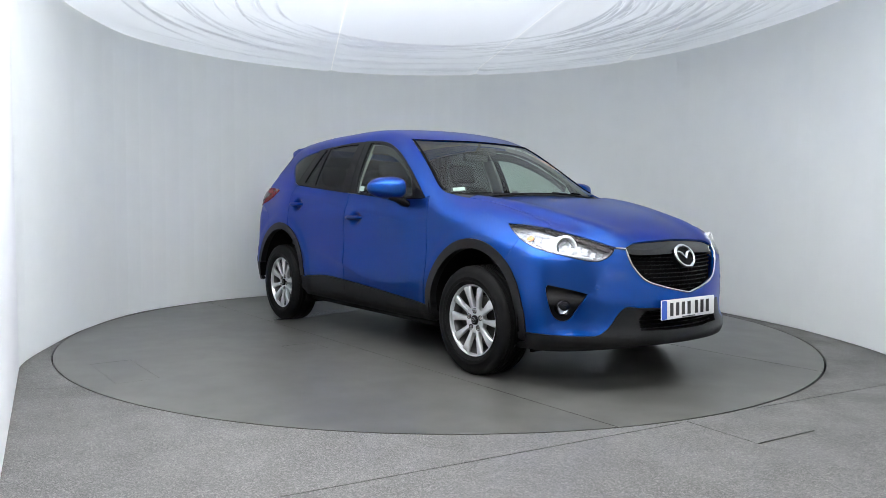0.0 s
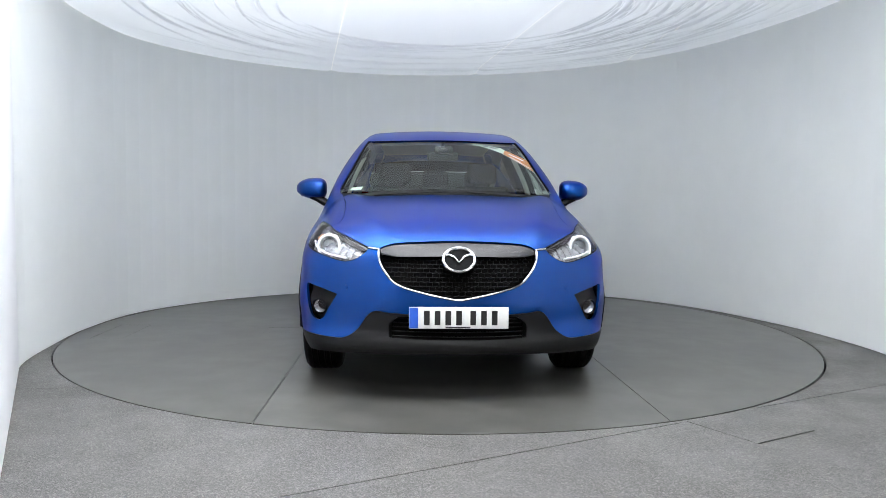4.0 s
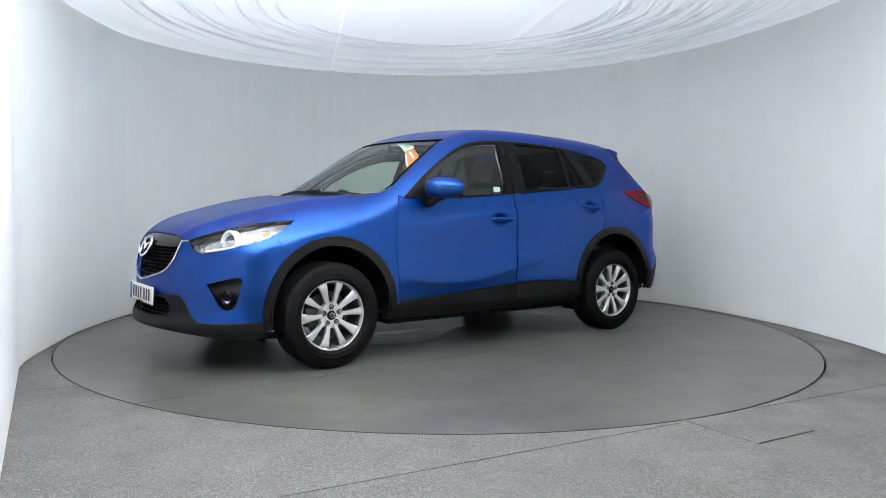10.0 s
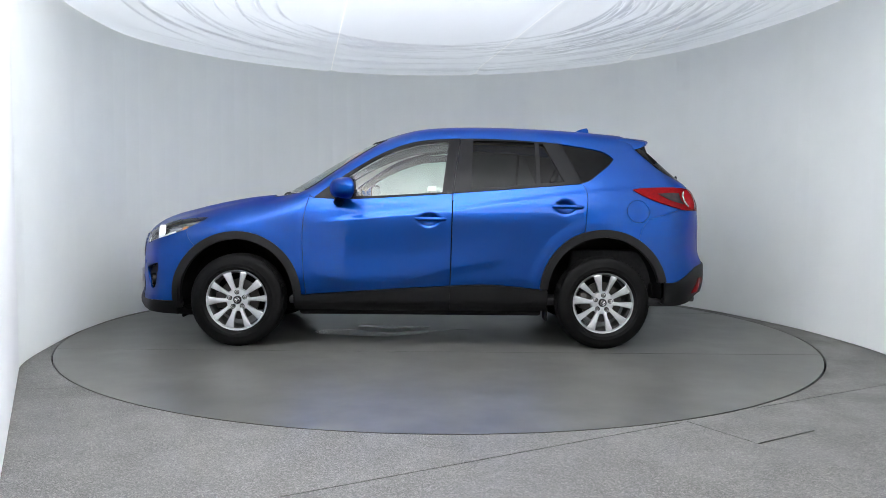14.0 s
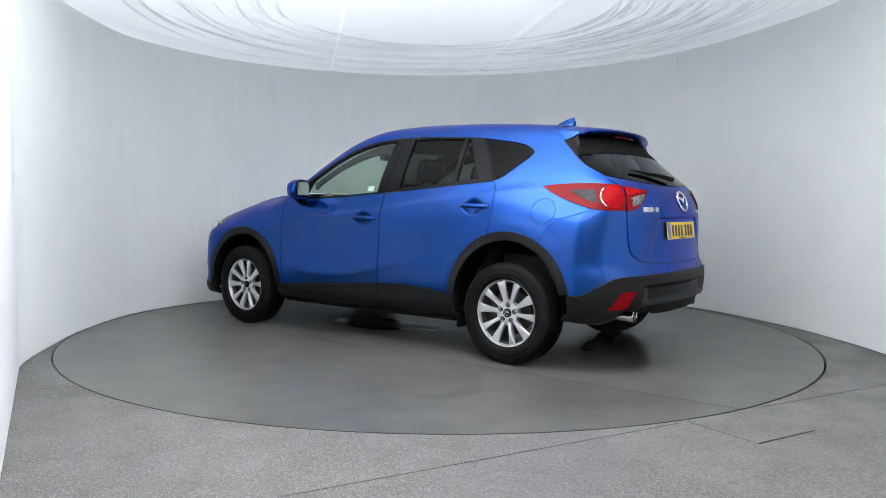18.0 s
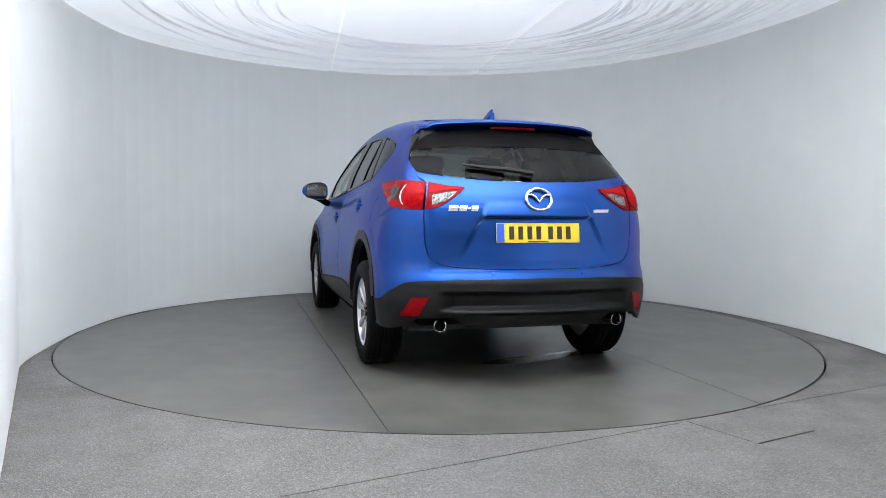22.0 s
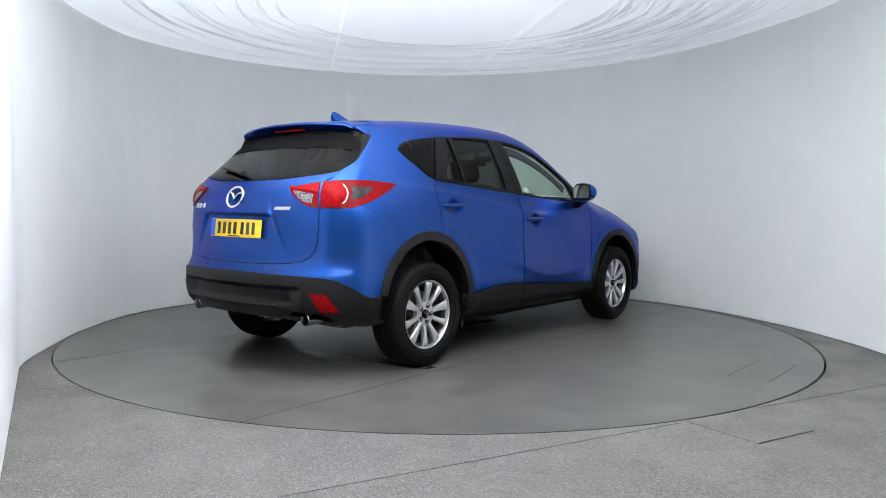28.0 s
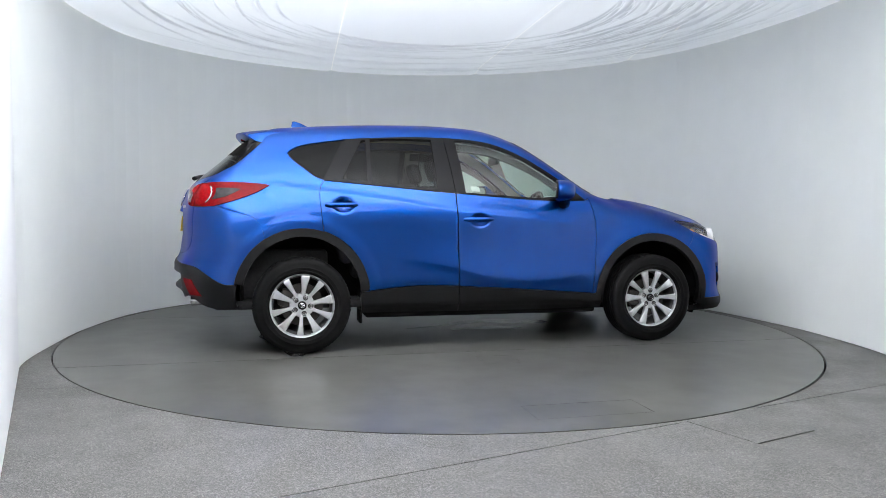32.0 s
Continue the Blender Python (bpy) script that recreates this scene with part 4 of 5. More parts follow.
# black liner added behind the panels, so that the gaps between them stay dark
sheet("gap_liner", BLACK, car, "side", join(run("s", (0.85, 1.09), (-0.2, 1.1), (-1.2, 1.16), (-1.6, 1.1)), run("s", (-1.6, 1.1), (-1.6, 0.9)), arc(*AR, 120, 0, 30), run("s", (-0.85, 0.3), (0.85, 0.3)), arc(*AF, 180, 60, 30), run("s", (1.5, 0.86), (0.95, 1.0))), mirror=True, off=-0.035, h=0.08, depth=0)
sheet("gap_liner", BLACK, car, "nose", both(join(run("n", (0, 0.79), (24, 0.77), (58, 0.86)), run("n", (58, 0.86), (58, 0.75)), run("n", (56, 0.6), (56, 0.3)), run("n", (56, 0.3), (30, 0.28), (0, 0.28)))), off=-0.075, h=0.06, depth=0)
sheet("gap_liner", BLACK, car, "rump", both(join(run("r", (0, 1.14), (40, 1.17), (60, 1.14)), run("r", (60, 1.14), (52, 1.0)), run("r", (55, 0.75), (55, 0.4)), run("r", (55, 0.4), (20, 0.4), (0, 0.4)))), off=-0.06, h=0.06, depth=0)
under = bmesh.new()
box(under, -0.9, 0.9, -0.82, 0.82, 0.235, 0.29, 0.02)
box(under, 0.9, 1.95, -0.5, 0.5, 0.215, 0.42, 0.03)
box(under, -1.9, -0.9, -0.5, 0.5, 0.3, 0.42, 0.03)
box(under, -2.02, -1.75, -0.68, 0.68, 0.34, 0.48, 0.03)
box(under, 1.75, 1.97, -0.6, 0.6, 0.24, 0.38, 0.03)
part("underbody", under, BLACK, car)


def wheel_house(cx, cz, r):
    bm = bmesh.new()
    n = 24
    rows = []
    for y in (0.90, 0.5):
        rows.append([bm.verts.new((cx + r * math.cos(radians(a)), y, cz + r * math.sin(radians(a)))) for a in np.linspace(-6, 186, n)])
    for i in range(n - 1):
        bm.faces.new((rows[0][i], rows[0][i + 1], rows[1][i + 1], rows[1][i]))
    bm.faces.new(rows[1])
    return bm


for cx, cz, r in ((AF[0], AF[1], 0.43), (AR[0], AR[1], 0.425)):
    for s in (1, -1):
        ob = part("wheel_arch_liner", wheel_house(cx, cz, r), BLACK, car)
        ob.matrix_basis = Matrix.Diagonal((1, s, 1, 1))


# spats in front of the wheels
for x0, x1, y0, z0, z1 in ((1.765, 1.785, 0.62, 0.2, 0.28), (-0.945, -0.925, 0.68, 0.2, 0.3)):
    for s in (1, -1):
        bm = bmesh.new()
        box(bm, x0, x1, y0, y0 + 0.17, z0, z1, 0.008)
        for v in bm.verts:
            v.co.y *= s
        part("wheel_spat", bm, BLACK, car)


# ---- wheels ----
def spoke(a, k):
    """One blade of the rim, broad at the rim, narrow at the hub, set at a degrees; k: its breadth."""
    bm = bmesh.new()
    rows = []
    for r, w, y, d in ((0.05, 0.02, 0.068, 0.035), (0.072, 0.0155, 0.072, 0.034), (0.1, 0.0142, 0.078, 0.032), (0.14, 0.0185, 0.084, 0.028), (0.178, 0.0245, 0.0885, 0.024), (0.2, 0.0285, 0.0895, 0.02), (0.2125, 0.0305, 0.084, 0.02)):
        w = w * (k if r > 0.09 else 1)
        rows.append([bm.verts.new((x, yy, r)) for x, yy in ((-w * 0.9, y - d), (-w, y - 0.007), (-w * 0.8, y - 0.001), (0, y + 0.0015), (w * 0.8, y - 0.001), (w, y - 0.007), (w * 0.9, y - d))])
    for A, B in zip(rows, rows[1:]):
        for i in range(6):
            bm.faces.new((A[i], A[i + 1], B[i + 1], B[i]))
        bm.faces.new((A[6], A[0], B[0], B[6]))
    bm.faces.new(rows[0]), bm.faces.new(rows[-1])
    bmesh.ops.transform(bm, matrix=Matrix.Rotation(radians(a), 4, "Y"), verts=bm.verts)
    return bm


def build_wheel():
    bm = bmesh.new()
    lathe(bm, [(0.209, 0.07), (0.213, 0.082), (0.217, 0.092), (0.223, 0.094), (0.2265, 0.089), (0.2265, 0.07), (0.215, 0.06)], 72)
    lathe(bm, [(0.0, 0.066), (0.03, 0.066), (0.07, 0.072), (0.083, 0.068), (0.088, 0.04)], 40)
    rim = part("wheel", bm, ALLOY, car, "silver ten-spoke alloy wheel with black tyre")
    bm = bmesh.new()
    lathe(bm, [(0.205, -0.1), (0.2, -0.02), (0.197, 0.03), (0.2, 0.055), (0.21, 0.072), (0.215, 0.06), (0.215, -0.1)], 72)
    part("rim_barrel", bm, BARREL, rim, "inner rim, its grey darkened for the shade behind the spokes")
    for k in range(10):
        part("spoke", spoke(18 + 36 * k + (1 if k % 2 else -1), 0.86 if k % 2 else 1.1), ALLOY, rim)
    bm = bmesh.new()
    prof = [(0.222, 0.085), (0.23, 0.1), (0.243, 0.108), (0.246, 0.1115), (0.249, 0.1095), (0.27, 0.114), (0.2725, 0.1125), (0.295, 0.113), (0.318, 0.107), (0.332, 0.095), (0.339, 0.08)]
    tread = []
    for c in (0.055, 0.02, -0.02, -0.055):
        tread += [(0.342, c + 0.007), (0.334, c + 0.005), (0.334, c - 0.005), (0.342, c - 0.007)]
    prof = prof + tread + [(r, -y) for r, y in prof[::-1]]
    lathe(bm, prof, 96)
    for k in range(72):
        for s in (1, -1):
            m = Matrix.Rotation(2 * math.pi * (k + 0.25 * s) / 72, 4, "Y")
            box(bm, -0.0095, 0.0095, s * 0.064, s * 0.083, 0.325, 0.3405, 0, m)
    part("tyre", bm, RUBBER, rim, "black road tyre")
    for nut in range(5):
        a = radians(72 * nut)
        m = Matrix.Translation((0.0575 * math.sin(a), 0.008, 0.0575 * math.cos(a)))
        # raised black ring, in place of the shade in the nut's recess
        bm = bmesh.new()
        lathe(bm, [(0.0105, 0.0615), (0.0175, 0.0655), (0.0185, 0.06)], 20, m)
        part("nut_well_shade", bm, INK, rim, "black ring standing in for the shaded well round the wheel nut")
        bm = bmesh.new()
        lathe(bm, [(0.0, 0.071), (0.006, 0.071), (0.0085, 0.067), (0.0105, 0.061)], 6, m)
        part("wheel_nut", bm, STEEL, rim, "steel wheel nut")
    bm = bmesh.new()
    lathe(bm, [(0.0, 0.078), (0.024, 0.078), (0.029, 0.075), (0.031, 0.064)], 32)
    cap = part("centre_cap", bm, GLOSS, rim, "black centre cap")
    bm = bmesh.new()
    tube(bm, [(0.0185 * math.cos(t), 0.079, 0.0155 * math.sin(t)) for t in np.linspace(0, 2 * math.pi, 24, endpoint=False)], 0.0017, True, 6)
    tube(bm, [(-0.016, 0.079, 0.006), (-0.007, 0.079, 0.005), (0, 0.079, -0.006), (0.007, 0.079, 0.005), (0.016, 0.079, 0.006)], 0.0019, False, 6)
    part("cap_emblem", bm, CHROME, rim)
    bm = bmesh.new()
    lathe(bm, [(0.06, 0.0), (0.06, 0.012), (0.15, 0.012), (0.15, -0.01), (0.06, -0.01)], 48)
    box(bm, 0.07, 0.165, -0.03, 0.04, -0.06, 0.06, 0.012)
    part("brake_disc", bm, CAST, rim)
    return rim


wheel = build_wheel()
HUB = 0.342
wheel.matrix_basis = pose(1.35, 0.79, HUB, 0, 3, 0)
for x, s, turn in ((-1.35, 1, -5), (1.35, -1, 0), (-1.35, -1, -23)):
    copy_thing(wheel, pose(x, 0.79 * s, HUB) @ (pose(0, 0, 0, 0, 0, 180) if s < 0 else Matrix()) @ pose(0, 0, 0, 0, turn, 0))

# ---- front details ----
# grille: dark back, honeycomb bars, gloss top bar, chrome surround, oval emblem
GR = both(join(GRILLE_LOW, GRILLE_TOP))
sheet("grille_back", BLACK, car, "nose", GR, off=-0.055, h=0.05, depth=0)


def grille_bars():
    bm = bmesh.new()
    rows = np.arange(0.575, 0.80, 0.0245)
    for i, z in enumerate(rows):
        half = float(np.interp(z, [0.556, 0.592, 0.632, 0.7, 0.8], [1, 10.4, 17.5, 21.3, 23.6]))
        n = max(6, int(half * 2 / 0.9))
        a = np.linspace(-half, half, n)
        p = place("nose", a, 0 * a + z)
        nn = normal(p)
        p = p - nn * 0.028
        w = 0.0022 * (1 - 2 * (np.arange(n) % 2))
        tube(bm, [(q[0], q[1], q[2] + d) for q, d in zip(p, w)], 0.003, segs=5, flat=0.8)
        m = int(half / 1.9)
        for k in range(-m, m + 1):
            b = (k + 0.5 * (i % 2)) * 1.9
            if abs(b) > half - 0.3:
                continue
            q, n1 = on("n", b, z, -0.03)
            q2, n2 = on("n", b, z + 0.0245, -0.03)
            tube(bm, [q, q2], 0.0024, segs=5)
    return bm


part("grille_mesh", grille_bars(), GRID, car, "black honeycomb grille")
sheet("grille_bar", PIANO, car, "nose", both(join(run("n", (0, 0.79), (12, 0.783), (20, 0.782), (23.6, 0.795)), GRILLE_TOP)), "gloss black bar across the top of the grille", off=-0.008, h=0.03, depth=0.03)
bm = bmesh.new()
edge = np.concatenate([flip(GRILLE_LOW)[:-1], GRILLE_LOW])
edge = np.concatenate([place("nose", [-27.4], [0.818]), edge, place("nose", [27.4], [0.818])])
en = normal(edge)
tube(bm, [Vector(p + n * 0.004) for p, n in zip(edge, en)], 0.0066, segs=8, flat=1.0)
part("grille_surround", bm, CHROME, car, "chrome wing-shaped grille surround")


def emblem(p, n, w, h, lift, parent):
    """Chrome oval with a plain winged V inside."""
    m = facing(p, n)
    bm = bmesh.new()
    ts = np.linspace(0, 2 * math.pi, 40, endpoint=False)
    tube(bm, [m @ Vector((w * math.cos(t), lift, h * math.sin(t))) for t in ts], 0.0092, True, 8)
    part("emblem_ring", bm, CHROME, parent, "chrome oval badge")
    bm = bmesh.new()
    tube(bm, [m @ Vector((x * w, lift, z * h)) for x, z in ((-0.93, 0.35), (-0.6, 0.42), (-0.3, 0.25), (0, -0.25), (0.3, 0.25), (0.6, 0.42), (0.93, 0.35))], [0.004, 0.0095, 0.011, 0.009, 0.011, 0.0095, 0.004], False, 8, 0.8)
    part("emblem_wings", bm, CHROME, parent, "chrome winged shape")


p, n = on("n", 0, 0.766, 0.0)
emblem(p, n, 0.083, 0.066, 0.004, car)
bm = bmesh.new()
lathe(bm, [(0.0, 0.0), (0.9, 0.0), (1.0, -0.006), (1.0, -0.05)], 40, facing(p, n) @ Matrix.Diagonal((0.08, 1, 0.063, 1)))
part("emblem_base", bm, GRID, car, "gloss black badge base")


def plate(p, n, mat, back, parent):
    """A registration plate whose marks are plain bars."""
    m = facing(p, n)
    bm = bmesh.new()
    box(bm, -0.262, 0.262, -0.006, 0.002, -0.057, 0.057, 0.003, m)
    ob = part("number_plate", bm, mat, parent, back)
    bm = bmesh.new()
    box(bm, 0.214, 0.26, 0.0, 0.0035, -0.054, 0.054, 0.0, m)
    part("plate_band", bm, BLUEBAND, ob)
    x = 0.19
    for i in range(7):
        bm = bmesh.new()
        box(bm, x - 0.036, x - 0.006, 0.0, 0.0038, -0.038, 0.038, 0.0, m)
        part("plate_mark", bm, INK, ob)
        x -= 0.0565 + (0.018 if i == 3 else 0)
    bm = bmesh.new()
    box(bm, -0.06, 0.07, 0.0, 0.0036, -0.0525, -0.0465, 0.0, m)
    part("plate_strip", bm, INK, ob)
    return ob


p, n = on("n", 0, 0.466, 0.0)
plate(Vector((2.292, 0, 0.464)), (1, 0, 0.03), WHITEPLATE, "white number plate with black marks and blue band", car)

# lower intake slats
sheet("intake_back", BLACK, car, "nose", INTAKE, off=-0.06, h=0.06, depth=0, gap=-0.01)
for z in (0.365, 0.385, 0.405, 0.425, 0.445):
    bm = bmesh.new()
    a = np.linspace(-19.5, 19.5, 20)
    q = place("nose", a, 0 * a + z)
    q = q - normal(q) * 0.03
    tube(bm, [Vector(v) for v in q], 0.006, segs=6, flat=0.5)
    part("intake_slat", bm, CLAD, car)

# fog lamps
for s in (1, -1):
    p3, f3, n3 = skin("nose", FOG_POD, off=-0.03, h=0.025, depth=0, gap=-0.004, bulge=lambda p: 0.012 * np.sin(p[:, 2] * 40))
    m3 = np.array([1, s, 1])
    pod = mesh_part("fog_lamp_pod", p3 * m3, [t[::s] for t in f3], CLAD, car, "black plastic fog lamp recess", n3 * m3)
    p, n = on("n", 43.6, 0.484, -0.022)
    p, n = Vector((p.x, p.y * s, p.z)), Vector((n.x + 0.5, n.y * s * 0.6, n.z))
    m = facing(p, n)
    bm = bmesh.new()
    lathe(bm, [(0.042, -0.02), (0.045, 0.012), (0.042, 0.017), (0.037, 0.01), (0.033, -0.012)], 28, m)
    part("fog_bezel", bm, GLOSS, pod)
    bm = bmesh.new()
    lathe(bm, [(0.0365, 0.004), (0.026, -0.008), (0.0, -0.012)], 24, m)
    part("fog_lamp", bm, CLEARLENS, pod, "round silver fog lamp")
    bm = bmesh.new()
    lathe(bm, [(0.038, 0.01), (0.024, 0.017), (0.0, 0.02)], 28, m)
    part("fog_lens", bm, LENS, pod)

# headlamps
LAMP = join(LAMP_TOP[::-1], LAMP_REAR, LAMP_TIP, LAMP_UNDER)
for s in (1, -1):
    m3 = np.array([1, s, 1])
    p3, f3, n3 = skin("nose", LAMP, off=0.0, h=0.02, depth=0.012, gap=0.0015)
    lamp = mesh_part("headlamp", p3 * m3, [t[::s] for t in f3], LENS, car, "clear swept-back headlamp with ringed projector", n3 * m3)
    p3, f3, n3 = skin("nose", LAMP, off=-0.046, h=0.02, depth=0, gap=-0.01)
    mesh_part("lamp_housing", p3 * m3, [t[::s] for t in f3], HOUSING, lamp, "silver lamp housing", n3 * m3)
    inner = join(run("n", (29.5, 0.8), (37, 0.856), (44, 0.889), (50, 0.916), (63, 0.94)), run("n", (63, 0.94), (58.5, 0.885), (51, 0.828), (42, 0.783), (34, 0.76), (29.5, 0.8)))
    p3, f3, n3 = skin("nose", inner, off=-0.037, h=0.012, depth=0.02, bulge=lambda p: 0.005 * np.sin(p[:, 1] * 90) * np.sin(p[:, 2] * 120))
    mesh_part("lamp_reflector", p3 * m3, [t[::s] for t in f3], CLEARLENS, lamp, "faceted silver reflector", n3 * m3)
    p, n = on("n", 43.0, 0.833, -0.03)
    p, n = Vector((p.x, p.y * s, p.z)), Vector((1, 0.35 * s, 0.1))
    m = facing(p, n)
    bm = bmesh.new()
    lathe(bm, [(0.073, -0.03), (0.073, 0.008), (0.067, 0.015), (0.058, 0.012), (0.054, -0.02)], 40, m)
    part("projector_ring", bm, GUIDE, lamp, "white light guide ring")
    bm = bmesh.new()
    bar = run("n", (34.5, 0.767), (39, 0.778), (43.5, 0.793), (49, 0.826), (53.5, 0.862))
    bar = bar - normal(bar) * 0.024
    tube(bm, [Vector(v * m3) for v in bar[::2]], 0.0055, False, 8, 1.2)
    part("light_guide", bm, GUIDE, lamp, "white light guide bar")
    bm = bmesh.new()
    lathe(bm, [(0.052, -0.015), (0.046, 0.002), (0.041, 0.0), (0.038, -0.018)], 40, m)
    part("projector_bezel", bm, CHROME, lamp)
    bm = bmesh.new()
    lathe(bm, [(0.045, -0.02), (0.041, -0.005), (0.03, 0.006), (0.016, 0.012), (0.0, 0.014)], 32, m)
    part("projector_lens", bm, LENS, lamp)
    bm = bmesh.new()
    lathe(bm, [(0.054, -0.022), (0.0, -0.027)], 32, m)
    part("projector_bowl", bm, CLEARLENS, lamp)
    brow = join(run("n", (28.2, 0.815), (36.3, 0.866), (46, 0.911), (50, 0.925)), run("n", (50, 0.925), (43, 0.889), (36.3, 0.851), (30, 0.805), (28.2, 0.815)))
    p3, f3, n3 = skin("nose", brow, off=-0.012, h=0.02, depth=0.02)
    mesh_part("lamp_brow", p3 * m3, [t[::s] for t in f3], SMOKE, lamp, "smoked upper edge of the lamp", n3 * m3)
    bm = bmesh.new()
    ring3 = LAMP - normal(LAMP) * 0.007
    tube(bm, [Vector(v * m3) for v in ring3[::2]], 0.0042, True, 6)
    part("lamp_edge", bm, BLACK, lamp, "black edge round the lens")
    for a, z0, z1 in ((31.2, 0.772, 0.822), (33.4, 0.765, 0.835), (35.8, 0.768, 0.845), (38.2, 0.775, 0.852), (51.5, 0.84, 0.9), (54, 0.86, 0.912)):
        bm = bmesh.new()
        rib = place("nose", np.linspace(a, a - 0.8, 5), np.linspace(z0, z1, 5))
        rib = rib - normal(rib) * 0.031
        tube(bm, [Vector(v * m3) for v in rib], 0.0018, False, 5)
        part("reflector_rib", bm, SMOKE, lamp)
    q, nn = on("n", 55, 0.888, -0.03)
    m = facing(Vector((q.x, q.y * s, q.z)), Vector((nn.x, nn.y * s, nn.z)))
    bm = bmesh.new()
    lathe(bm, [(0.024, -0.012), (0.021, 0.0), (0.0, 0.004)], 20, m)
    part("indicator_bulb", bm, AMBER, lamp, "amber indicator bulb")
for s in (1, -1):
    p, n = on("n", 33.5 * s, 0.603, 0.001)
    bm = bmesh.new()
    lathe(bm, [(0.013, -0.004), (0.012, 0.002), (0.0, 0.003)], 16, facing(p, n))
    part("parking_sensor", bm, PAINT, car)

# ---- mirrors, handles ----
def mirror_shell():
    """The housing, rounded in front and cut off flat behind."""
    bm = bmesh.new()
    bmesh.ops.create_uvsphere(bm, u_segments=28, v_segments=18, radius=1)
    for v in bm.verts:
        x, y, z = v.co
        out = (y + 1) / 2
        sx = 0.115 - 0.03 * y if x > 0 else 0.06
        x2 = x * sx
        if x < -0.5:
            x2 = -0.5 * 0.06 - (abs(x) - 0.5) * 0.012
        q = abs(y) ** 0.75 * math.copysign(1, y)
        z2 = abs(z) ** 0.62 * math.copysign(1, z)
        taper = 1 - 0.42 * out ** 2.2 if z > 0 else 1 - 0.5 * out ** 1.8
        v.co = (x2 - 0.04 * y, q * 0.118, z2 * (0.087 if z > 0 else 0.086) * taper)
    return bm


for s in (1, -1):
    flipm = Matrix.Diagonal((1, s, 1, 1))
    at = Matrix.Translation((0.525, 0.99, 1.168))
    bm = mirror_shell()
    bmesh.ops.transform(bm, matrix=flipm @ at, verts=bm.verts)
    shell = part("door_mirror", bm, PAINT, car, "blue door mirror on a black stalk", angle=60)
    bm = bmesh.new()
    prism(bm, [(-0.095, -0.045), (0.095, -0.045), (0.1, 0.0), (0.085, 0.05), (0.03, 0.062), (-0.06, 0.06), (-0.098, 0.03)], -0.004, 0.0, flipm @ at @ Matrix.Translation((-0.0395, -0.01, 0.0)) @ Matrix.Rotation(radians(110), 4, "Z"))
    part("mirror_glass", bm, MIRROR, shell, "mirror glass")
    bm = bmesh.new()
    prism(bm, [(-0.116, -0.062), (0.114, -0.062), (0.121, 0.0), (0.104, 0.068), (0.038, 0.082), (-0.075, 0.079), (-0.12, 0.04)], -0.008, 0.006, flipm @ at @ Matrix.Translation((-0.033, -0.008, 0.0)) @ Matrix.Rotation(radians(110), 4, "Z") @ Matrix.Diagonal((0.86, 1, 0.93, 1)), 0.003)
    part("mirror_bezel", bm, GLOSS, shell)
    bm = bmesh.new()
    tube(bm, [flipm @ Vector(v) for v in ((0.6, 0.845, 1.055), (0.6, 0.885, 1.068), (0.585, 0.93, 1.095), (0.56, 0.975, 1.118))], [0.03, 0.04, 0.037, 0.042], False, 12, 0.75)
    part("mirror_stalk", bm, GLOSS, shell)

for hx, hz in HANDLES:
    for s in (1, -1):
        bm = bmesh.new()
        pts = []
        for dx in np.linspace(0.1, -0.125, 10):
            p, n = on("s", hx + dx, hz + 0.002, 0.0)
            base = float(half_width(np.array(hx - 0.14), np.array(hz)))
            pts.append(Vector((hx + dx, s * (base + 0.012 - 0.35 * max(0, abs(dx + 0.012) - 0.09)), hz + 0.002 + 0.012 * dx)))
        tube(bm, pts, [0.008, 0.013, 0.0145, 0.015, 0.015, 0.015, 0.015, 0.015, 0.0145, 0.009], False, 10, 1.1)
        part("door_handle", bm, PAINT, (front_doors if hx > -0.5 else rear_doors)[0 if s > 0 else 1])

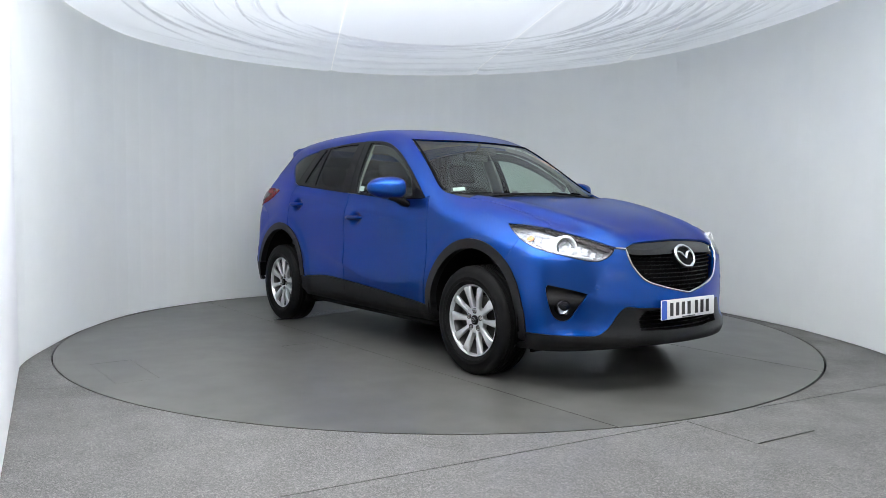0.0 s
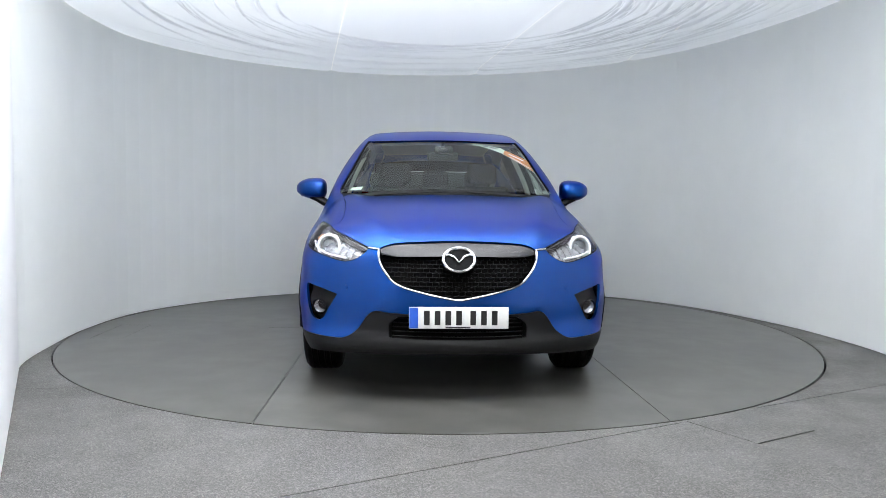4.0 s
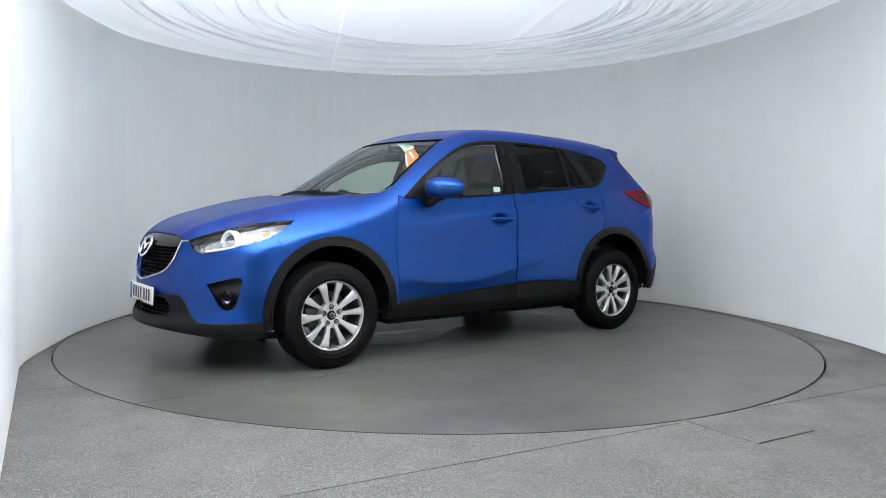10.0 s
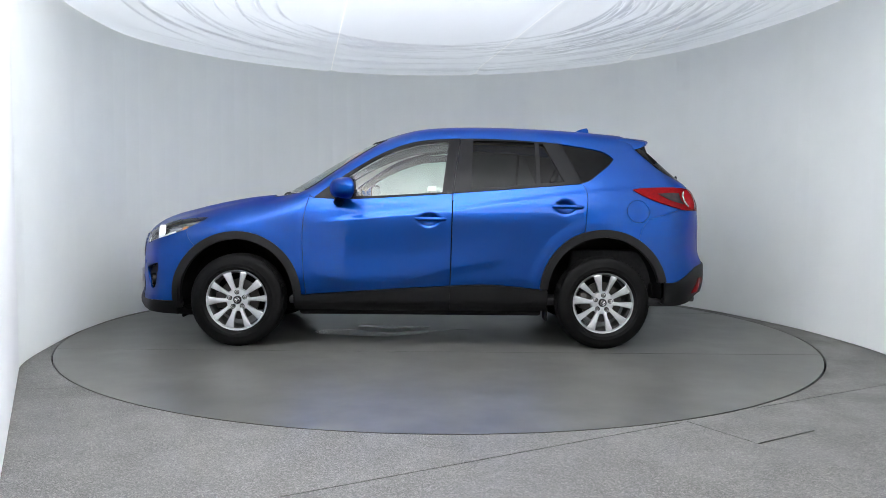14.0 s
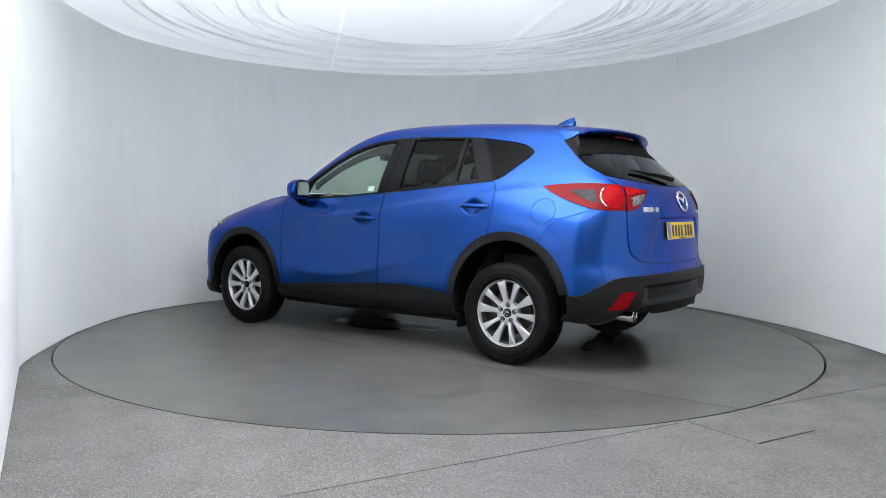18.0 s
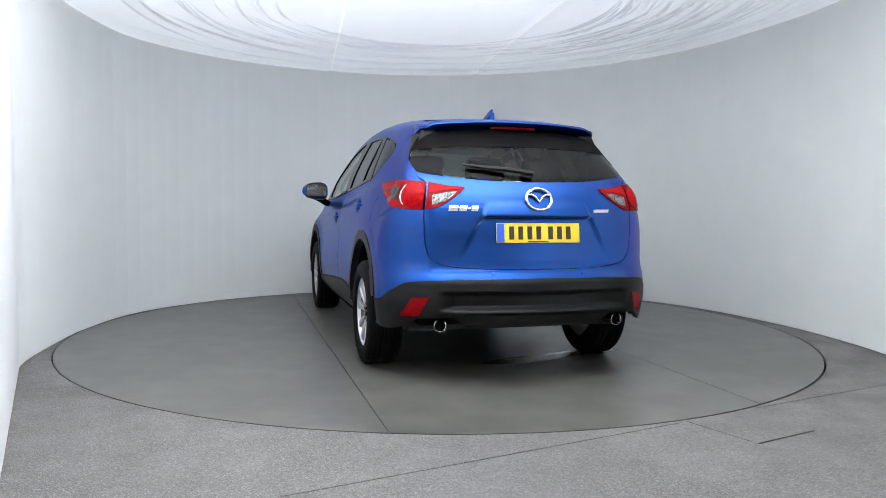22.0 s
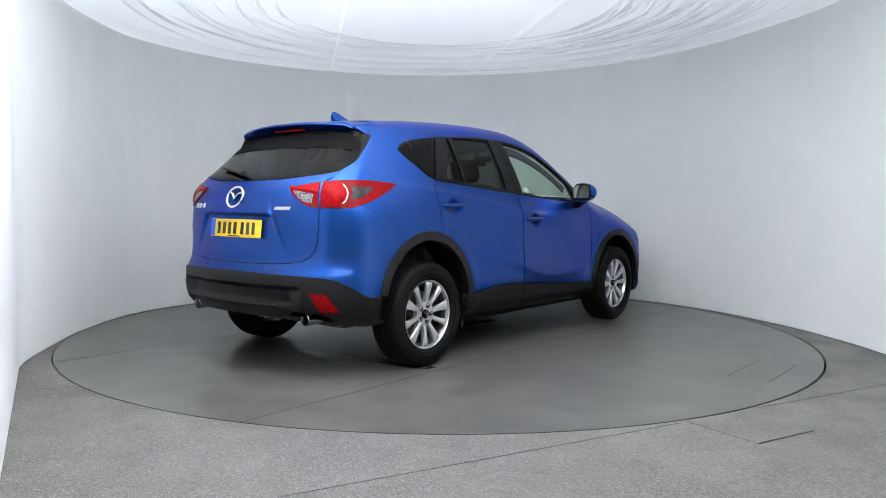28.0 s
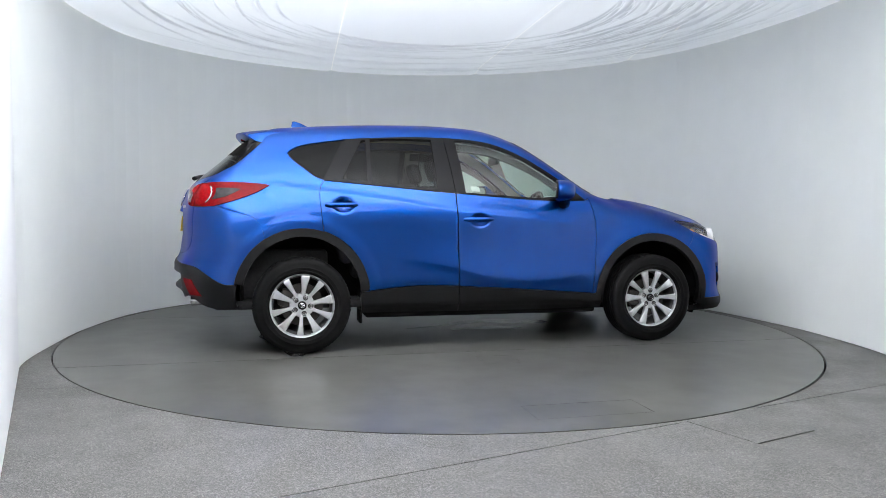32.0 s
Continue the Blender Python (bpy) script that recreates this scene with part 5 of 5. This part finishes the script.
# ---- rear details ----
for s in (1, -1):
    m3 = np.array([1, s, 1])

    def lens(name, mat, loop, off, parent, label="", h=0.02, depth=0.012, bulge=None):
        p3, f3, n3 = skin("rump", loop, off=off, h=h, depth=depth, bulge=bulge)
        return mesh_part(name, p3 * m3, [t[::s] for t in f3], mat, parent, label, n3 * m3)

    outer = join(run("r", (37.3, 1.186), (49.0, 1.199), (60.7, 1.19), (65.1, 1.179)), run("r", (65.1, 1.179), (61.0, 1.136), (53.4, 1.073), (47.4, 1.036), (42, 1.029), (37.2, 1.029)), run("r", (37.2, 1.029), (37.0, 1.11), (37.3, 1.186)))
    lamp = lens("tail_lamp", REDDEEP, outer, 0.008, car, "red wraparound tail lamp with smoked insert")
    lens("lamp_insert", SMOKE, join(run("r", (54.5, 1.15), (50, 1.156), (46.2, 1.154)), run("r", (46.2, 1.154), (46.6, 1.11), (45.8, 1.075)), run("r", (45.8, 1.075), (50, 1.096), (54.5, 1.15))), 0.0105, lamp, "smoked clear lens", h=0.015, depth=0.003)
    ringc = lambda r: place("rump", 41.0 + r * np.cos(np.linspace(0, 6.2, 36)) / 0.0175, 1.11 + r * np.sin(np.linspace(0, 6.2, 36)))
    mid = place("rump", [41.0], [1.11])[0]
    lens("brake_lens", REDLENS, ringc(0.069), 0.0105, lamp, "round bright red brake lens", h=0.012, depth=0.003, bulge=lambda p: 0.002 + 0.012 * np.clip(1 - ((p - mid) ** 2).sum(1) / 0.07 ** 2, 0, 1))
    bm = bmesh.new()
    arc_a = np.radians(np.linspace(-52, 52, 14))
    moon = place("rump", 41.0 + 0.0735 * np.cos(arc_a) / 0.0175, 1.11 + 0.0735 * np.sin(arc_a))
    moon = moon + normal(moon) * 0.011
    tube(bm, [Vector(v * m3) for v in moon], [0.001] + [0.0055] * 12 + [0.001], False, 6)
    part("lamp_crescent", bm, CLEARLENS, lamp, "clear crescent beside the brake lens")
    inner = join(run("r", (36.5, 1.184), (29.8, 1.163), (24.9, 1.157)), run("r", (24.9, 1.157), (26.5, 1.12), (30, 1.07), (33.5, 1.036), (36.4, 1.029)), run("r", (36.4, 1.029), (36.3, 1.11), (36.5, 1.184)))
    tail = lens("tail_lamp", REDDEEP, inner, 0.008, gate, "red tail lamp on the tailgate with clear reversing lens")
    lens("lamp_band", REDLENS, join(run("r", (36.2, 1.176), (29.8, 1.158), (25.8, 1.153)), run("r", (25.8, 1.153), (27, 1.14)), run("r", (27, 1.14), (30.5, 1.138), (36.2, 1.12)), run("r", (36.2, 1.12), (36.2, 1.176))), 0.0105, tail, "bright red band", h=0.012, depth=0.003)
    lens("reversing_lens", FACET, join(run("r", (34.6, 1.108), (30, 1.125), (27.3, 1.129)), run("r", (27.3, 1.129), (28.6, 1.102), (31, 1.072), (34.2, 1.052)), run("r", (34.2, 1.052), (34.6, 1.108))), 0.0105, tail, "clear faceted reversing lens", h=0.012, depth=0.003)
    lens("rear_reflector", REDDEEP, join(run("r", (39.2, 0.522), (33.9, 0.53)), run("r", (33.9, 0.53), (35.7, 0.467), (37.4, 0.418)), run("r", (37.4, 0.418), (43.6, 0.413)), run("r", (43.6, 0.413), (41.4, 0.463), (39.2, 0.522))), 0.007, car, "red rear reflector", depth=0.01)
    bm = bmesh.new()
    m = facing(Vector((-2.105, 0.567 * s, 0.359)), (-1, 0.05 * s, -0.02))
    lathe(bm, [(0.036, -0.1), (0.038, 0.0), (0.037, 0.012), (0.033, 0.014), (0.0305, 0.008), (0.03, -0.12)], 32, m)
    part("tailpipe", bm, CHROME, car, "polished round tailpipe")
    bm = bmesh.new()
    lathe(bm, [(0.031, -0.06), (0.0, -0.065)], 24, m)
    part("tailpipe_bore", bm, BLACK, car)
    p, n = on("r", 15.5 * s, 0.662, 0.001)
    bm = bmesh.new()
    lathe(bm, [(0.012, -0.004), (0.011, 0.002), (0.0, 0.003)], 16, facing(p, n))
    part("parking_sensor", bm, PAINT, car)

emblem(*on("r", 0, 1.09, 0.0), 0.078, 0.066, 0.01, gate)
plate(Vector((-2.205, 0, 0.897)), (-1, 0, 0.11), YELLOWPLATE, "yellow number plate with black marks and blue band", gate)
# model badge and small badge as plain bars
for a0, a1, z, hh in ((29.5, 26.7, 1.036, 0.015), (26.3, 23.9, 1.036, 0.015), (23.6, 22.9, 1.036, 0.004), (22.6, 20.5, 1.036, 0.015)):
    sheet("badge_bar", CHROME, gate, "rump", join(run("r", (a0, z - hh), (a1, z - hh)), run("r", (a1, z - hh), (a1 - 0.25, z + hh)), run("r", (a1 - 0.25, z + hh), (a0 - 0.25, z + hh)), run("r", (a0 - 0.25, z + hh), (a0, z - hh))), "chrome badge bar", off=0.005, h=0.02, depth=0.006)
sheet("badge_plate", ALLOY, gate, "rump", join(run("r", (-20.2, 1.016), (-26.4, 1.018)), run("r", (-26.4, 1.018), (-26.7, 1.036)), run("r", (-26.7, 1.036), (-20.6, 1.034)), run("r", (-20.6, 1.034), (-20.2, 1.016))), "small silver badge", off=0.005, h=0.02, depth=0.006)


# roof spoiler
def spoiler():
    ys = np.linspace(-0.585, 0.585, 41)
    rows = []
    for y in ys:
        q = abs(y) / 0.585
        tip = -1.815 + 0.10 * q ** 3
        edge_z = float(place("top", [-1.575], [min(abs(y), 0.555)])[0][2])
        zr = lambda x: edge_z + float(curve(x, ROOF) - curve(-1.575, ROOF)) - 0.02 * max(0, q - 0.9) * 10 * (-1.575 - x) / 0.24
        rows.append([(-1.575, y, zr(-1.575) + 0.001), (-1.65, y, zr(-1.65) + 0.002), (-1.73, y, zr(-1.73) + 0.002), (tip + 0.03, y, zr(tip + 0.03)), (tip + 0.006, y, zr(tip) - 0.002), (tip, y, zr(tip) - 0.012),
                     (tip + 0.012, y, zr(tip) - 0.026), (tip + 0.06, y, zr(tip) - 0.045), (-1.68 + 0.02 * q, y, zr(-1.68) - 0.085), (-1.62, y, zr(-1.62) - 0.07)])
    v = [p for r in rows for p in r]
    k = len(rows[0])
    f = []
    for i in range(len(rows) - 1):
        for j in range(k):
            f.append((i * k + j, i * k + (j + 1) % k, (i + 1) * k + (j + 1) % k, (i + 1) * k + j))
    f += [tuple(range(k))[::-1], tuple(range((len(rows) - 1) * k, len(rows) * k))]
    bm = bmesh.new()
    vs = [bm.verts.new(p) for p in v]
    for t in f:
        bm.faces.new([vs[i] for i in t])
    return bm


spoil = part("roof_spoiler", spoiler(), PAINT, gate, "blue roof spoiler over the rear window", angle=50)
for s in (1, -1):
    bm = bmesh.new()
    prism(bm, [(-1.492, 1.578), (-1.503, 1.548), (-1.528, 1.515), (-1.6, 1.482), (-1.655, 1.5), (-1.714, 1.527), (-1.716, 1.553), (-1.6, 1.572)], 0.545, 0.622, None, 0.008)
    for v in bm.verts:
        v.co.y = s * (v.co.y - 0.42 * (v.co.z - 1.485) - 0.12 * max(0, -1.6 - v.co.x))
    part("spoiler_end", bm, PAINT, spoil, angle=40)
    bm = bmesh.new()
    prism(bm, [(-1.585, 1.484), (-1.655, 1.496), (-1.708, 1.522), (-1.722, 1.45), (-1.782, 1.385), (-1.69, 1.436)], 0.52, 0.612, None, 0.004)
    for v in bm.verts:
        v.co.y = s * (v.co.y - 0.42 * (v.co.z - 1.485) - 0.16 * max(0, -1.6 - v.co.x))
    part("window_fin", bm, GLOSS, spoil, "black fin under the end of the spoiler")
bm = bmesh.new()
box(bm, -1.775, -1.74, -0.15, 0.15, 1.535, 1.556, 0.005)
part("high_brake_light", bm, REDDEEP, gate, "dark red high-level brake light")
for s in (1, -1):
    m3 = np.array([1, s, 1])
    p3, f3, n3 = skin("rump", join(run("r", (56.0, 1.49), (52, 1.4), (48.5, 1.324)), run("r", (48.5, 1.324), (50.5, 1.4), (50, 1.5)), run("r", (50, 1.5), (56, 1.49))), off=0.004, h=0.02, depth=0.01)
    mesh_part("window_finisher", p3 * m3, [t[::s] for t in f3], GLOSS, gate, "", n3 * m3)

# rear wiper
bm = bmesh.new()
pa, na_ = on("r", 0.5, 1.222, 0.03)
pb, nb_ = on("r", 27, 1.28, 0.018)
tube(bm, [pa, pa.lerp(pb, 0.35) + na_ * 0.006, pa.lerp(pb, 0.7), pb], [0.021, 0.017, 0.014, 0.009], False, 8, 0.8)
part("rear_wiper", bm, CLAD, gate, "black rear wiper arm and blade")

# aerial fin
bm = bmesh.new()
prism(bm, [(-1.19, 1.645), (-1.25, 1.667), (-1.31, 1.698), (-1.365, 1.713), (-1.385, 1.712), (-1.378, 1.68), (-1.382, 1.63)], -0.022, 0.022, None, 0.01)
for v in bm.verts:
    v.co.y *= 1.0 - 0.85 * min(1, max(0, (v.co.z - 1.645) / 0.07))
part("aerial_fin", bm, PAINT, car, "blue shark-fin aerial", angle=60)

# front wipers
for y0, y1 in ((0.05, 0.55), (-0.5, 0.12)):
    bm = bmesh.new()
    pts = []
    for k in range(6):
        y = y0 + (y1 - y0) * k / 5
        x = 1.118 - 0.22 * y * y + 0.008 * k / 5
        pts.append(Vector(place("top", [x], [y])[0]) + Vector((0.002, 0, 0.001)))
    tube(bm, pts, [0.01, 0.009, 0.008, 0.007, 0.006, 0.004], False, 6)
    part("windscreen_wiper", bm, CLAD, car)


# ---- cabin ----
bm = bmesh.new()
box(bm, -1.95, 1.0, -0.72, 0.72, 0.3, 0.36, 0.02)
box(bm, -2.0, -1.15, -0.62, 0.62, 0.36, 0.72, 0.03)
part("cabin_floor", bm, TRIM, car)
sheet("headlining", LINING, car, "top", both(join(run("t", (0.36, 0), (0.32, 0.36), (0.22, 0.55)), run("t", (0.22, 0.55), (-0.5, 0.53), (-1.5, 0.5)), run("t", (-1.5, 0.5), (-1.55, 0)))), "pale grey headlining", off=-0.05, h=0.1, depth=0)
for s in (1, -1):
    m3 = np.array([1, s, 1])
    p3, f3, n3 = skin("ring", join(SCREEN_SIDE, run("t", (0.259, 0.585), (0.0, 0.572)), run("s", (0.0, 1.545), (0.187, 1.495), (0.331, 1.43), (0.473, 1.345), (0.6, 1.26), (0.77, 1.13))), off=-0.025, h=0.04, depth=0, gap=-0.004)
    mesh_part("pillar_trim", p3 * m3, [t[::s] for t in f3], LINING, car, "pale pillar trim", n3 * m3)
    p3, f3, n3 = skin("side", join(run("s", (0.7, 1.09), (-0.2, 1.13), (-1.15, 1.2)), run("s", (-1.15, 1.2), (-0.9, 0.5)), run("s", (-0.9, 0.5), (0.8, 0.42)), run("s", (0.8, 0.42), (0.7, 1.09))), off=-0.07, h=0.1, depth=0.03)
    mesh_part("door_card", p3 * m3, [t[::s] for t in f3], SOFT, car, "dark inner door trim", n3 * m3)
    p3, f3, n3 = skin("side", join(run("s", (-0.215, 1.55), (-0.34, 1.55)), run("s", (-0.34, 1.55), (-0.34, 1.1)), run("s", (-0.34, 1.1), (-0.19, 1.1)), run("s", (-0.19, 1.1), (-0.215, 1.55))), off=-0.04, h=0.08, depth=0.02)
    mesh_part("pillar_trim", p3 * m3, [t[::s] for t in f3], LINING, car, "pale pillar trim", n3 * m3)
for s in (1, -1):
    m3 = np.array([1, s, 1])
    p3, f3, n3 = skin("side", join(run("s", (0.6, 1.24), (0.473, 1.325), (0.331, 1.41), (0.187, 1.475), (0.048, 1.52), (-0.1, 1.54), (-0.295, 1.55)), run("s", (-0.295, 1.55), (-0.295, 1.49)),
                      run("s", (-0.295, 1.49), (-0.1, 1.482), (0.048, 1.462), (0.187, 1.418), (0.331, 1.354), (0.473, 1.268), (0.57, 1.188)), run("s", (0.57, 1.188), (0.6, 1.24))), off=-0.05, h=0.06, depth=0.02)
    mesh_part("roof_side_trim", p3 * m3, [t[::s] for t in f3], TRIM, car, "dark trim above the door glass", n3 * m3)
bm = bmesh.new()
dash = [(1.0, 0.62), (1.06, 1.04), (0.95, 1.075), (0.78, 1.065), (0.66, 1.03), (0.62, 0.95), (0.66, 0.8), (0.72, 0.62)]
prism(bm, dash, -0.70, 0.70, None, 0.02)
box(bm, 0.55, 0.78, -0.52, -0.2, 1.0, 1.085, 0.03)
part("dashboard", bm, SOFT, car, "charcoal dashboard")
bm = bmesh.new()
box(bm, -0.3, 0.7, -0.12, 0.12, 0.36, 0.62, 0.03)
part("centre_console", bm, SOFT, car)


def seat(x, y, wide, name, back_h=0.62, restraint=True):
    ob_bm = bmesh.new()
    box(ob_bm, x - 0.2, x + 0.32, y - wide / 2, y + wide / 2, 0.5, 0.66, 0.05, None, 3)
    base = part(name, ob_bm, TRIM, car, "charcoal cloth seat")
    b = bmesh.new()
    m = Matrix.Translation((x - 0.2, y, 0.62)) @ Matrix.Rotation(radians(-18), 4, "Y")
    box(b, -0.07, 0.06, -wide / 2 + 0.01, wide / 2 - 0.01, 0.0, back_h, 0.05, m, 3)
    part("backrest", b, TRIM, base)
    if restraint:
        ys = [0] if wide < 0.7 else [-0.42, 0, 0.42]
        for yy in ys:
            b = bmesh.new()
            box(b, -0.04, 0.045, yy - 0.13, yy + 0.13, back_h + 0.03, back_h + 0.21, 0.045, m, 3)
            for k in (-0.06, 0.06):
                tube(b, [m @ Vector((0, yy + k, back_h - 0.04)), m @ Vector((0, yy + k, back_h + 0.06))], 0.006, segs=6)
            part("head_restraint", b, TRIM, base)
    return base


seat(0.12, 0.37, 0.5, "front_seat")
seat(0.12, -0.37, 0.5, "front_seat")
seat(-0.78, 0.0, 1.3, "rear_seat", 0.6)
bm = bmesh.new()
m = Matrix.Translation((0.52, -0.37, 0.99)) @ Matrix.Rotation(radians(-68), 4, "Y")
tube(bm, [m @ Vector((0.185 * math.cos(t), 0.185 * math.sin(t), 0)) for t in np.linspace(0, 2 * math.pi, 32, endpoint=False)], 0.015, True, 8)
for t in (0.0, math.pi * 0.62, math.pi * 1.38):
    tube(bm, [m @ Vector((0, 0, -0.02)), m @ Vector((0.18 * math.cos(t), 0.18 * math.sin(t), 0))], 0.018, segs=6)
box(bm, -0.07, 0.07, -0.08, 0.08, -0.04, 0.0, 0.02, m)
part("steering_wheel", bm, SOFT, car, "black three-spoke steering wheel")
bm = bmesh.new()
box(bm, 0.3, 0.335, -0.12, 0.12, 1.40, 1.465, 0.015)
tube(bm, [(0.32, 0, 1.46), (0.37, 0, 1.53)], 0.012, segs=6)
part("rear_view_mirror", bm, SOFT, car)
bm = bmesh.new()
box(bm, 0.42, 0.5, -0.07, 0.07, 1.445, 1.5, 0.02)
part("sensor_pod", bm, SOFT, car)

# sticker in the upper corner of the windscreen, papers on the glass
def flag(name, mat, pts, off, label):
    q = np.array(pts, float)
    loop = join(*[run("t", tuple(q[i]), tuple(q[(i + 1) % len(q)])) for i in range(len(q))])
    return sheet(name, mat, car, "top", loop, label, off=off, h=0.04, depth=0)[0]


A, B_, C, D = np.array([0.432, 0.2]), np.array([0.432, 0.44]), np.array([0.518, 0.642]), np.array([0.655, 0.665])
mid1, mid2 = np.array([0.522, 0.452]), np.array([0.455, 0.472])
w = flag("windscreen_sticker", PAPER, [A, mid1, mid2, B_], -0.0045, "white and orange corner sticker inside the windscreen")
o = flag("sticker_print", ORANGE, [mid1, D, C, mid2], -0.0045, "orange half of the sticker")
o.parent = w
b = flag("sticker_back", PAPER, [mid1, D, C, mid2], -0.0075, "white back of the sticker")
b.parent = w
for k, (mat, q) in enumerate(((PRINT, [(0.445, 0.3), (0.46, 0.3), (0.46, 0.345), (0.445, 0.345)]), (PRINT, [(0.448, 0.36), (0.466, 0.36), (0.468, 0.42), (0.45, 0.42)]),
                              (PAPER, [(0.5, 0.5), (0.512, 0.493), (0.55, 0.6), (0.538, 0.605)]), (PAPER, [(0.54, 0.5), (0.548, 0.495), (0.632, 0.648), (0.624, 0.65)]))):
    b = flag("sticker_bar", mat, q, -0.003, "bar of small print")
    b.parent = w
b = flag("permit_label", PAPER, [(0.93, -0.60), (0.90, -0.68), (0.87, -0.665), (0.90, -0.585)], -0.008, "small white and blue label at the foot of the windscreen")
for s in (1, -1):
    p3, f3, n3 = skin("side", join(run("s", (-0.11, 1.162), (-0.045, 1.158)), run("s", (-0.045, 1.158), (-0.05, 1.195)), run("s", (-0.05, 1.195), (-0.115, 1.199)), run("s", (-0.115, 1.199), (-0.11, 1.162))), off=-0.009, h=0.03, depth=0)
    mesh_part("window_label", p3 * np.array([1, s, 1]), [t[::s] for t in f3], PAPER, car, "small pale label inside the door glass", n3 * np.array([1, s, 1]))


# ---- what moves ----
def motions():
    rows_car, rows_table = [], []
    for t, a in enumerate(TURN):
        c, s = math.cos(radians(a)), math.sin(radians(a))
        x, y = CAR_OFF
        rows_car.append((t, pose(c * x - s * y, s * x + c * y, 0, 0, 0, a)))
        rows_table.append((t, pose(0, 0, 0, 0, 0, a)))
    walk(car, rows_car)
    walk(table, rows_table)


motions()
